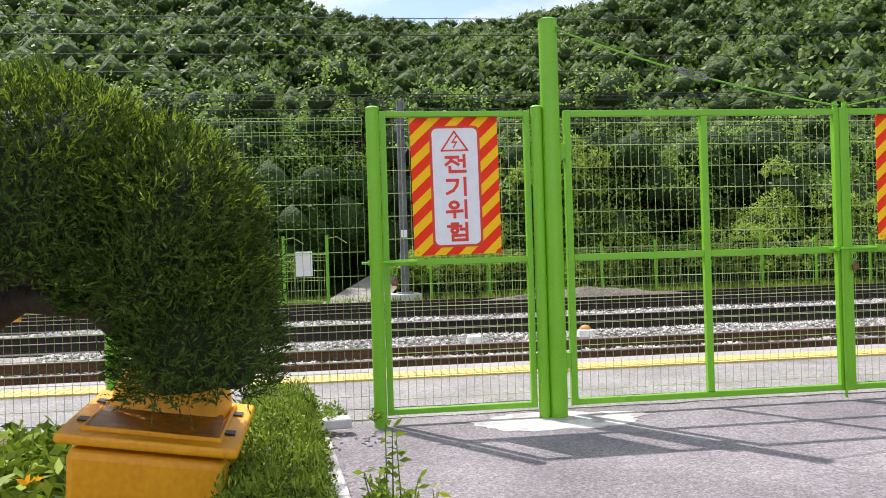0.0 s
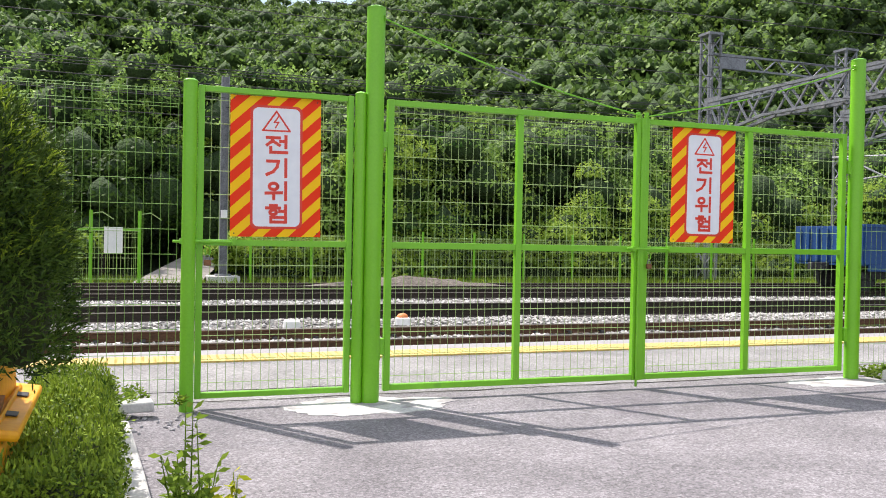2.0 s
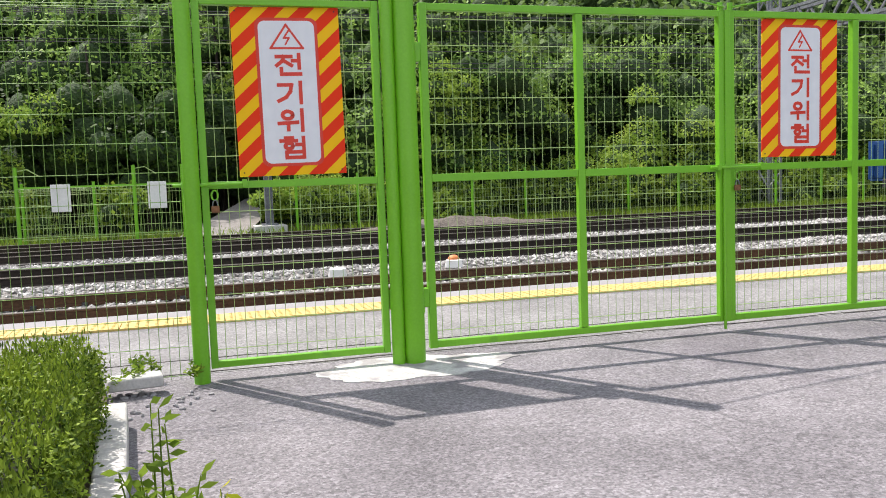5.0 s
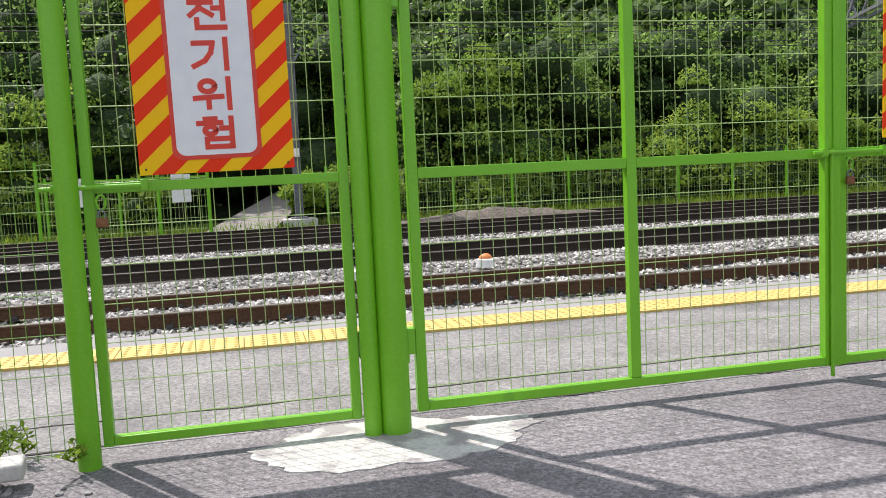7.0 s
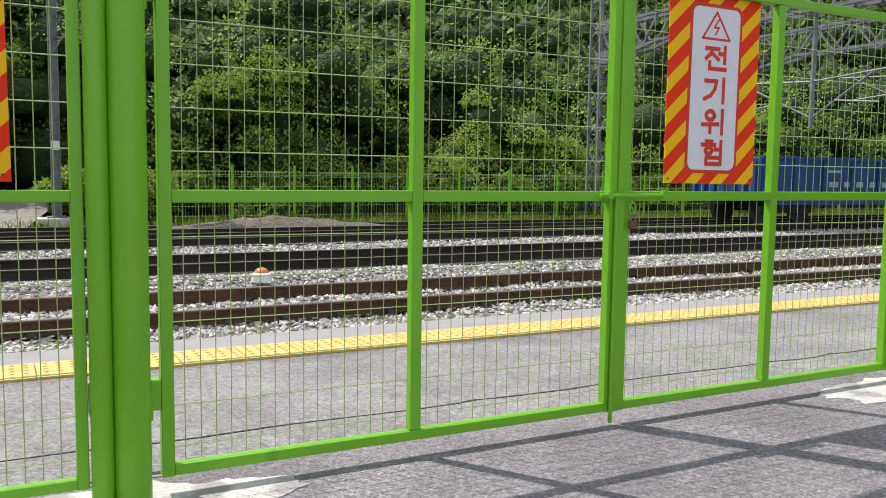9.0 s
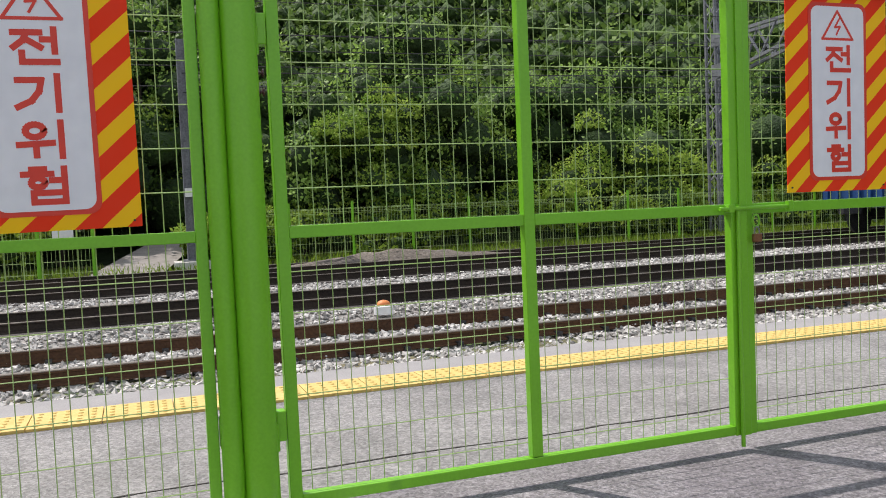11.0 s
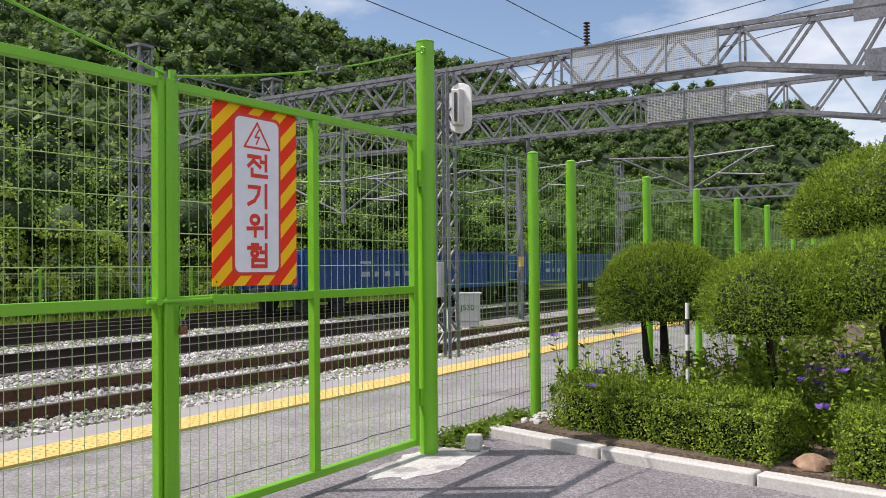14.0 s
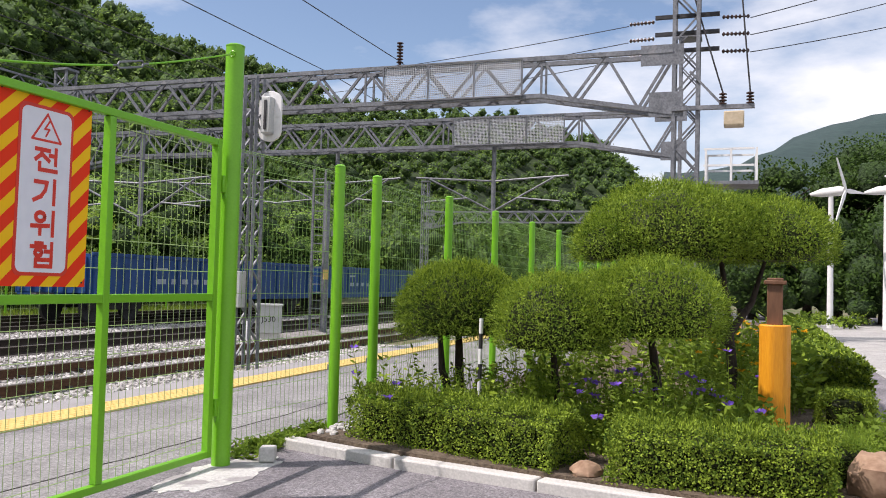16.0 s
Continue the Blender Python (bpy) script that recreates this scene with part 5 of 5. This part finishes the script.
def marker(x, y, cap):
    t = thing("track_marker", "white domed track marker with an orange cap" if cap else "flat white concrete track block", "track marker", at=(x, y, -0.42))
    part("base", Geo().tube([(0, 0, 0), (0, 0, 0.11), (0, 0, 0.125)], [0.145, 0.135, 0.11], 16), WHITE, t)
    if cap:
        part("cap", Geo().ball((0, 0, 0.125), (0.10, 0.10, 0.075), 14, 8), material("orange_cap", (0.75, 0.22, 0.06), (0.85, 0.32, 0.10), 0.5, 0, 10, 3, 0), t, "orange dome")


marker(2.91, 8.6, True)
marker(0.96, 8.36, False)


# ---- blue wagons ----
FADED = material("faded_white_paint", (0.22, 0.27, 0.36), (0.42, 0.46, 0.52), 0.6, 0, 30, 6, 0)

def wagon(at_x, length, label):
    t = thing("goods_wagon", label, "goods wagon", "blue goods wagons", (at_x, 16.15, -0.33))
    L, W, z0, z1 = length, 1.38, 0.85, 2.05
    part("floor", Geo().box((L / 2, 0, z0), (L, 2 * W - 0.08, 0.1)), BLUE, t, bevel=0.01)
    for y in (-W, W):
        part("side_wall", Geo().box((L / 2, y, (z0 + z1) / 2), (L, 0.06, z1 - z0)), BLUE, t, bevel=0.01)
    for x in (0.03, L - 0.03):
        part("end_wall", Geo().box((x, 0, (z0 + z1) / 2), (0.06, 2 * W - 0.07, z1 - z0)), BLUE, t, bevel=0.01)
    part("sill", Geo().box((L / 2, -W - 0.02, z0 - 0.1), (L * 0.96, 0.08, 0.22)), BLUE, t, bevel=0.01)
    part("top_rail", Geo().box((L / 2, -W - 0.03, z1), (L, 0.1, 0.1)), BLUE, t, bevel=0.01)
    rib = Geo().box((0, 0, 0), (0.09, 0.07, z1 - z0 - 0.1)).mesh("rib", BLUE)
    for k in range(int(L / 1.3) + 1):
        part("rib", rib, None, t).location = (0.1 + k * 1.3, -W - 0.06, (z0 + z1) / 2 - 0.02)
    endrib = Geo().box((0, 0, 0), (0.07, 0.12, z1 - z0 - 0.2)).mesh("end_rib", BLUE)
    for k in range(7):
        part("end_rib", endrib, None, t).location = (-0.03, -1.2 + k * 0.4, (z0 + z1) / 2)
    for cx in (1.6, L - 1.6):
        b = part("bogie", Geo().box((cx, -0.95, 0.5), (2.3, 0.14, 0.24)).box((cx, 0.95, 0.5), (2.3, 0.14, 0.24)).box((cx, 0, 0.6), (0.5, 1.8, 0.25)), DARKSTEEL, t, bevel=0.02)
        for dx in (-0.85, 0.85):
            for s in (-0.75, 0.75):
                part("wheel", Geo().tube([(cx + dx, s - 0.06, 0.43), (cx + dx, s + 0.06, 0.43)], 0.43, 24), DARKSTEEL, b)
    part("coupler", Geo().box((-0.35, 0, 0.75), (0.7, 0.2, 0.25)), DARKSTEEL, t, bevel=0.02)
    for k, w in enumerate((0.55, 0.3, 0.4, 0.35, 0.4)):
        part("lettering", Geo().box((3.2 + k * 0.62, -W - 0.034, z0 + 0.42), (w * 0.8, 0.004, 0.17)), FADED, t, "worn white lettering")
    part("emblem", Geo().box((3.2, -W - 0.034, z0 + 0.82), (0.6, 0.004, 0.08)), FADED, t, "worn white emblem")
    return t


for x in (19.5, 34.0, 48.5):
    wagon(x, 13.6, "low blue open goods wagon with worn white lettering")


# ---- wind turbines ----
def turbine(x, y, h, spin, face):
    t = thing("wind_turbine", "small white three-bladed wind turbine on a pole", "wind turbine", "small wind turbines", (x, y, 0))
    part("pole", Geo().tube([(0, 0, 0), (0, 0, h)], [0.10, 0.075], 16), WHITE, t)
    m = pose(0, 0, h, 0, 0, face)
    nac = part("nacelle", Geo().tube([m @ Vector(q) for q in ((0.7, 0, 0.05), (0.3, 0, 0.08), (-0.3, 0, 0.1), (-0.45, 0, 0.1))], [0.05, 0.14, 0.16, 0.1], 12), WHITE, t)
    hub = m @ Vector((-0.5, 0, 0.1))
    for k in range(3):
        a = radians(spin + 120 * k)
        d = (m.to_3x3() @ Vector((0, math.sin(a), math.cos(a)))).normalized()
        s = (m.to_3x3() @ Vector((0, math.cos(a), -math.sin(a)))).normalized()
        f = (m.to_3x3() @ Vector((-1, 0, 0))).normalized() * 0.015
        pts = [hub + d * u + s * w for u, w in ((0, -0.04), (0.22, -0.085), (1.13, -0.025), (1.15, 0.015), (0.22, 0.07), (0, 0.04))]
        n = len(pts)
        part("blade", Geo().add([p + f for p in pts] + [p - f for p in pts], [tuple(range(n)), tuple(reversed(range(n, 2 * n)))] + [(i, (i + 1) % n, (i + 1) % n + n, i + n) for i in range(n)]), WHITE, nac, smooth=False)
    return t


turbine(29.3, -5.82, 4.3, 30, 55)
turbine(29.8, -7.5, 4.4, 75, 55)


# ---- far fence, gate, path ----
FAR = [(-14 + 2.0 * i, 22.9 + 0.25 * math.sin(i * 0.6)) for i in range(30)]
for name, a, b in (("left", 0, 6), ("right", 8, 30)):
    pts = FAR[a:b]
    run = thing("far_mesh_fence", "low green mesh fence with posts beyond the tracks", "fence", "green mesh fences")
    for (xa, ya), (xb, yb) in zip(pts, pts[1:]):
        ob = part("wire_panel", wire_panel(0, math.hypot(xb - xa, yb - ya), 0.1, 1.5, 0.1, 0.3, 0, 0.004, True), WIRE, run)
        ob["kind"] = "stuff"
        ob.matrix_basis = pose(xa, ya, -0.4, 0, 0, math.degrees(math.atan2(yb - ya, xb - xa)))
    for xa, ya in pts:
        part("post", Geo().tube([(xa, ya - 0.05, -0.6), (xa, ya - 0.05, 1.3)], 0.045, 8), GREEN, run)
t = thing("far_gate", "low green mesh gate with white notice boards", "gate", at=(-2.7, 20.6, -0.4))
for x in (-3.0, 0.0, 1.3):
    part("post", Geo().tube([(x, 0, 0), (x, 0, 2.1)], 0.05, 10), GREEN, t)
    part("post_arm", Geo().tube([(x, 0, 2.0), (x + 0.3, 0, 2.05), (x + 0.6, 0, 1.85)], 0.015, 6), WIRE, t)
for xa, xb in ((-3.0, 0.0), (0.0, 1.3)):
    part("wire_mesh", wire_panel(xa, xb, 0.1, 1.55, 0.1, 0.3, 0, 0.005, True), WIRE, t)
    part("rail", Geo().bar((xa, 0, 1.55), (xb, 0, 1.55), 0.05), GREEN, t)
for x in (-1.9, 0.6):
    part("notice_board", Geo().box((x, -0.05, 1.25), (0.5, 0.02, 0.75)), WHITE, t, "plain white notice board", 0.005)
structure("path", Geo().add([(-1.7, 21.5, -0.47), (0.3, 21.5, -0.47), (2.3, 29.5, 0.55), (0.9, 29.5, 0.55)], [(0, 1, 2, 3)]), SLEEPER, "pale concrete path rising behind the far gate")
t = thing("site_post", "short yellow track post beside the far rails", "marker post", at=(-9.45, 18.0, -0.5))
part("post", Geo().box((0, 0, 0.42), (0.17, 0.17, 0.84)), ORANGE, t, bevel=0.02)
part("band", Geo().box((0, 0, 0.62), (0.18, 0.18, 0.2)), SIGNRED, t, "red band", 0.01)
# gravel heap beside the far track
g = Geo()
n = 40
g.add([(2.5 + 9 * i / n, 18.6 + 2.8 * j / 12, -0.5 + 0.34 * math.exp(-((i / n - 0.45) / 0.3) ** 2 - ((j / 12 - 0.5) / 0.28) ** 2) * (1 + 0.4 * noise.noise((i * 0.4, j * 0.6, 0)))) for j in range(13) for i in range(n + 1)], [(j * (n + 1) + i, j * (n + 1) + i + 1, (j + 1) * (n + 1) + i + 1, (j + 1) * (n + 1) + i) for j in range(12) for i in range(n)])
tagged(part("earth_mound", g, DEBRIS), "low heap of brown gravel and earth by the siding", "earth mound")


# ---- hills and woods ----
RIDGE = [(-60, 11, 420), (-25, 12, 420), (-12, 12.3, 420), (-8.5, 12.0, 420), (-6.4, 11.6, 420), (-4.1, 11.0, 420), (-1.2, 9.5, 420), (1, 8.8, 420), (3.7, 8.6, 420), (5.6, 8.8, 420), (5.8, 7.4, 250), (7.3, 9.2, 250), (8.5, 10.2, 245), (10, 11.0, 240), (13, 11.9, 235), (16, 12.5, 230), (20, 12.8, 225), (26, 12.9, 215), (30, 14.2, 208), (34, 15.2, 203), (38, 16.2, 195), (41, 17.5, 190), (50, 21.2, 185), (60, 20.2, 190), (70, 16.8, 210), (78, 15.9, 230), (85, 15.6, 250), (89, 16.7, 240), (95, 18.6, 220), (110, 22, 200), (130, 22, 200), (160, 18, 220), (190, 10, 260)]
EYE = (-0.8, -4.0)


def ridge(a):
    for (a0, e0, r0), (a1, e1, r1) in zip(RIDGE, RIDGE[1:]):
        if a0 <= a <= a1:
            u = (a - a0) / (a1 - a0)
            u = u * u * (3 - 2 * u)
            return e0 + (e1 - e0) * u, r0 + (r1 - r0) * u
    return 8.0, 400.0


def foot(a):
    """Distance at which the slope begins in a direction."""
    if a > 4:
        return min(34 / max(0.02, math.sin(radians(min(a, 176)))), 150)
    return 60 + 14 * abs(a) if a < 0 else 150


def hill(a, r):
    e, top = ridge(a)
    f = min(foot(a), top * 0.75)
    h = top * math.tan(radians(e)) - 6.0
    u = (r - f) / (top - f)
    if u <= 0:
        return -0.6
    if u <= 1:
        s = 0.75 * u + 0.25 * math.sin(u * math.pi / 2) ** 2
        rel = 5 * noise.noise((r * 0.018 + a * 0.05, a * 0.11, 1.3)) * math.sin(math.pi * min(1, u)) * 1.6
        return -0.6 + h * s + rel
    return max(-0.6 + h * (1 - (u - 1) * 0.8), -2)


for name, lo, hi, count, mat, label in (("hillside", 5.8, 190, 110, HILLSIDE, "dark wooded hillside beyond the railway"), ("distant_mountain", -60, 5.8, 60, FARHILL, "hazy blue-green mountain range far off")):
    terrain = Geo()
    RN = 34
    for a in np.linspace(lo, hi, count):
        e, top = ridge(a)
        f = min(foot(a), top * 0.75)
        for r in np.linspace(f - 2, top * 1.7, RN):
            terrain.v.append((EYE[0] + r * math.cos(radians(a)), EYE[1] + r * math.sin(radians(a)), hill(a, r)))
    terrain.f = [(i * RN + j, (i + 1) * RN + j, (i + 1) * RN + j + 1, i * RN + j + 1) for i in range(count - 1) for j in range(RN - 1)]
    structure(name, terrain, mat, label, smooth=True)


def heart_block():
    """A rounded block of 24 quads on 26 corners."""
    corners = [(a, b, c) for a in (-1, 0, 1) for b in (-1, 0, 1) for c in (-1, 0, 1) if (a, b, c) != (0, 0, 0)]
    index = {p: k for k, p in enumerate(corners)}
    faces = []
    for ax in range(3):
        for sg in (-1, 1):
            for i in (-1, 0):
                for j in (-1, 0):
                    q = []
                    for u, v in ((i, j), (i + 1, j), (i + 1, j + 1), (i, j + 1)):
                        p = [0, 0, 0]
                        p[ax], p[(ax + 1) % 3], p[(ax + 2) % 3] = sg, u, v
                        q.append(index[tuple(p)])
                    faces.append(q if sg > 0 else q[::-1])
    return unit(np.array(corners, float)), np.array(faces)


HEART, HEART_FACES = heart_block()
OCTA = (np.array([(1, 0, 0), (-1, 0, 0), (0, 1, 0), (0, -1, 0), (0, 0, 1), (0, 0, -1)], float), np.array([(0, 2, 4), (2, 1, 4), (1, 3, 4), (3, 0, 4), (2, 0, 5), (1, 2, 5), (3, 1, 5), (0, 3, 5)]))


def wood(name, label, category, trees, lumps, per, size, mat, core_mat, core_size, kind="stuff", parent=None, block=None):
    """Many trees together, each a heap of leafy lumps round a dark, light-blocking heart. trees: x, y, z, height,
    radius.
    """
    corners, sides = block or (HEART, HEART_FACES)
    m, q = len(corners), sides.shape[1]
    out, hearts = [], []
    for x, y, z, h, r in trees:
        k = lumps
        c = np.stack([rng.normal(0, 0.42, k) * r, rng.normal(0, 0.42, k) * r, rng.uniform(0.35, 0.92, k) * h], 1)
        c[0] = (0, 0, 0.88 * h)
        rad = rng.uniform(0.40, 0.64, k) * r * (1.15 - 0.5 * c[:, 2] / h)
        idx = rng.integers(0, k, per)
        u = unit(rng.normal(size=(per, 3)))
        u[:, 2] = np.abs(u[:, 2]) * 0.4 + u[:, 2] * 0.6
        P = c[idx] + u * rad[idx][:, None] * rng.uniform(0.78, 1.14, per)[:, None] + np.array([x, y, z])
        D = u * 0.3 + rng.normal(size=(per, 3)) * 0.7 + np.array([0, 0, -0.2])
        out.append(leaves(P, D, size, size * 0.66, u + np.array([0, 0, 0.3])))
        # Solid hearts added to stop sun passing through the crowns.
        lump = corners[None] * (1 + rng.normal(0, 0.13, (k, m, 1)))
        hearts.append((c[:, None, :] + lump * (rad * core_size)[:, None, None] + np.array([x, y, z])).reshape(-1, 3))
    crown = part("crown" if parent else name, fast_mesh(name, np.concatenate(out), 4, mat), None, parent)
    v = np.concatenate(hearts)
    me = bpy.data.meshes.new("canopy_shade_core")
    n = len(v) // m
    f = (sides[None] + (np.arange(n) * m)[:, None, None]).reshape(-1, q)
    me.vertices.add(len(v))
    me.vertices.foreach_set("co", v.astype(np.float32).ravel())
    me.loops.add(f.size)
    me.loops.foreach_set("vertex_index", f.astype(np.int32).ravel())
    me.polygons.add(len(f))
    me.polygons.foreach_set("loop_start", np.arange(0, f.size, q, dtype=np.int32))
    me.polygons.foreach_set("loop_total", np.full(len(f), q, dtype=np.int32))
    me.update(calc_edges=True)
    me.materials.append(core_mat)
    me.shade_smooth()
    part("canopy_shade_core", me, None, parent or crown)
    if not parent:
        tagged(crown, label, category, kind=kind)
    return crown


far_trees, mid_trees = [], []
random.seed(5)
for i in range(4900):
    a = random.uniform(6.0, 118)
    e, top = ridge(a)
    f = min(foot(a), top * 0.75)
    r = math.sqrt(random.uniform((f + 4) ** 2, (top * 1.05) ** 2))
    if r > top * 0.55 and random.random() < 0.35:
        r = random.uniform(f + 4, top * 0.6)
    h = random.uniform(3.2, 6.4)
    far_trees.append((EYE[0] + r * math.cos(radians(a)), EYE[1] + r * math.sin(radians(a)), hill(a, r) - 1.0, h, h * random.uniform(0.40, 0.56)))
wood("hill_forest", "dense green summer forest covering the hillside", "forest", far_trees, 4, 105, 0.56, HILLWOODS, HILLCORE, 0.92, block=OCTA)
for i in range(95):
    x = -26 + i * 0.95 + random.uniform(-0.6, 0.6)
    y = random.uniform(27.2, 34)
    if -2 < x < 3.5 and y < 30.5:
        y += 4
    h = random.uniform(3.2, 5.2) if y < 29 else random.uniform(4.5, 7.8)
    mid_trees.append((x, y, -0.5, h, h * random.uniform(0.34, 0.46)))
mid_trees += [(0.0, 31.0, -0.5, 10.2, 2.0), (3.1, 31.0, -0.5, 9.4, 2.4), (9.9, 29.5, -0.5, 9.8, 2.2), (11.4, 30.0, -0.5, 8.8, 2.0), (-4.6, 29.0, -0.5, 7.4, 2.4)]
# Low front stand in DARKWOODS: the wood's shade is put into its colour.
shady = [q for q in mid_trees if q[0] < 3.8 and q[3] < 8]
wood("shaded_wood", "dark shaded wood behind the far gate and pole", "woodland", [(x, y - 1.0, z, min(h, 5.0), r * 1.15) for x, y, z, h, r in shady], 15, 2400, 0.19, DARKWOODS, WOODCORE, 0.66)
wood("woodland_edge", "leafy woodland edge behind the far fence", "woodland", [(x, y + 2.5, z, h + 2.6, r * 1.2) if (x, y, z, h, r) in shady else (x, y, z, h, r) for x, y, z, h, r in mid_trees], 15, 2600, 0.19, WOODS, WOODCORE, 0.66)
sunny = [(1.5, 23.9, -0.5, 1.5, 0.8), (2.5, 24.0, -0.5, 1.7, 0.95), (3.5, 24.1, -0.5, 1.6, 0.9), (8.0, 26.2, -0.5, 6.2, 1.5), (6.9, 26.8, -0.5, 5.0, 1.5), (9.3, 26.0, -0.5, 3.0, 1.3), (16.3, 26.0, -0.5, 5.0, 1.5), (18.5, 25.4, -0.5, 3.3, 1.6), (20.2, 25.8, -0.5, 3.0, 1.5), (15.0, 25.2, -0.5, 2.0, 1.2), (13.0, 25.6, -0.5, 2.0, 1.3), (-5.6, 25.8, -0.5, 4.7, 1.6), (-7.2, 25.4, -0.5, 2.7, 1.4), (23, 26, -0.5, 2.8, 1.5), (27, 26, -0.5, 3.4, 1.7), (2.4, 30.5, -0.5, 6.5, 1.9), (12, 29, -0.5, 6.8, 1.9), (32, 27, -0.5, 4.4, 1.9)]
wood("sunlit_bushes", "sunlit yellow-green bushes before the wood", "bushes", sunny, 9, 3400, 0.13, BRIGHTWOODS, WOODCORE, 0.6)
low = [(-20 + random.random() * 70, 23.6 + random.random() * 3.0, -0.5, random.uniform(0.8, 1.9), random.uniform(0.7, 1.2)) for i in range(120)]
low = [q for q in low if not -2.8 < q[0] < 2.0]
wood("undergrowth", "bright green bushes at the wood's edge", "bushes", low, 5, 420, 0.17, WEED, WOODCORE, 0.6)
wood("bush", "yellow-green low bush beside the pole", "bush", [(2.6, 23.4, -0.5, 1.3, 1.1), (3.8, 23.6, -0.5, 1.1, 1.0), (1.6, 23.7, -0.5, 0.9, 0.8)], 6, 1500, 0.12, WEED, WOODCORE, 0.6, kind="")
trunks = Geo()
for x, y, z, h, r in mid_trees:
    trunks.tube([(x, y, -0.6), (x + 0.1, y, h * 0.4), (x, y, h * 0.85)], [0.13, 0.09, 0.03], 6)
tagged(part("woodland_trunks", trunks, BARK), "dark trunks of the woodland edge", "tree trunks", kind="stuff")


def leafy_tree(x, y, h, r, mat, per=5200, size=0.16):
    t = thing("tree", "tall dark green broadleaf tree beyond the lane", "tree", "trees beyond the lane", (x, y, 0))
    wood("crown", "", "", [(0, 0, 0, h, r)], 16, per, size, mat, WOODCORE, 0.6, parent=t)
    part("trunk", Geo().tube([(0, 0, -0.1), (0.1, 0, h * 0.3), (0, 0.1, h * 0.6), (0, 0, h * 0.9)], [0.2, 0.15, 0.1, 0.03], 8), BARK, t)
    for k in range(5):
        a = k * 1.3
        part("limb", Geo().tube([(0, 0, h * (0.25 + 0.09 * k)), (r * 0.4 * math.cos(a), r * 0.4 * math.sin(a), h * (0.4 + 0.09 * k)), (r * 0.7 * math.cos(a), r * 0.7 * math.sin(a), h * (0.48 + 0.09 * k))], [0.08, 0.05, 0.02], 6), BARK, t)
    return t


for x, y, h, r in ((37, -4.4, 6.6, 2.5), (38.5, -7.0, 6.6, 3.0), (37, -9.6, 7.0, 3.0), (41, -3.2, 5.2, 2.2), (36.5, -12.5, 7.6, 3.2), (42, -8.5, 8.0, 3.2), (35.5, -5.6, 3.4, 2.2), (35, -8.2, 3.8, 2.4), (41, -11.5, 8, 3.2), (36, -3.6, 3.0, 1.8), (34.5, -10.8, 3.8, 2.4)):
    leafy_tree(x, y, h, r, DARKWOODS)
# Shrubs added to keep the ground under the trees dark.
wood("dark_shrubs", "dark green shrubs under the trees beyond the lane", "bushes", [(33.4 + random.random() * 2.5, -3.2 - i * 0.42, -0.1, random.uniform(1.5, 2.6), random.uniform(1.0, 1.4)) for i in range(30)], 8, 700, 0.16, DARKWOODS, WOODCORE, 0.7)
wood("verge_grass", "grass verge under the trees", "grass", [(26 + random.random() * 9, -4.6 - random.random() * 11 if random.random() < 0.3 else -15 + random.random() * 2, 0, 0.3, 0.5) for i in range(50)], 4, 160, 0.12, WEED, WOODCORE, 0.5)
# grass and weeds beside the tracks
n = 9000
P = np.stack([rng.uniform(-15, 45, n), rng.uniform(20.9, 24.5, n), np.full(n, -0.52)], 1)
D = wander(P, 0.35) + np.array([0, 0, 1.0])
tagged(part("trackside_grass", fast_mesh("trackside_grass", leaves(P, D, 0.28, 0.03), 4, WEED), None), "rough green grass beside the siding", "grass", kind="stuff")


# ---- loose ballast ----
def stones(n, x0, x1, y0, y1, r):
    base = np.array([(1, 0, 0), (-1, 0, 0), (0, 1, 0), (0, -1, 0), (0, 0, 1), (0, 0, -1)], float)
    tri = np.array([(0, 2, 4), (2, 1, 4), (1, 3, 4), (3, 0, 4), (2, 0, 5), (1, 2, 5), (3, 1, 5), (0, 3, 5)])
    c = np.stack([rng.uniform(x0, x1, n), rng.uniform(y0, y1, n), np.zeros(n)], 1)
    c[:, 2] = [bed_height(a, b) + 0.015 for a, b in c[:, :2]]
    v = base[None] * rng.uniform(0.6, 1.25, (n, 6, 1)) * r * rng.uniform(0.6, 1.2, (n, 1, 1)) + rng.normal(0, 0.16 * r, (n, 6, 3))
    q = unit(rng.normal(size=(n, 3)))
    ang = rng.uniform(0, math.pi, n)[:, None, None]
    k = q[:, None, :]
    v = v * np.cos(ang) + np.cross(np.broadcast_to(k, v.shape), v) * np.sin(ang) + k * (v * k).sum(2, keepdims=True) * (1 - np.cos(ang))
    v[:, :, 2] *= 0.75
    v += c[:, None, :]
    me = bpy.data.meshes.new("loose_ballast")
    me.from_pydata(v.reshape(-1, 3).tolist(), [], (tri[None] + (np.arange(n) * 6)[:, None, None]).reshape(-1, 3).tolist())
    me.materials.append(STONE)
    return me


tagged(part("loose_ballast", stones(30000, -6, 20, 4.6, 10.0, 0.046), None), "loose pale crushed stones between the rails", "ballast", kind="stuff")
tagged(part("loose_ballast", stones(9000, -8, 34, 12.3, 15.2, 0.05), None), "loose pale crushed stones between the tracks", "ballast", kind="stuff")
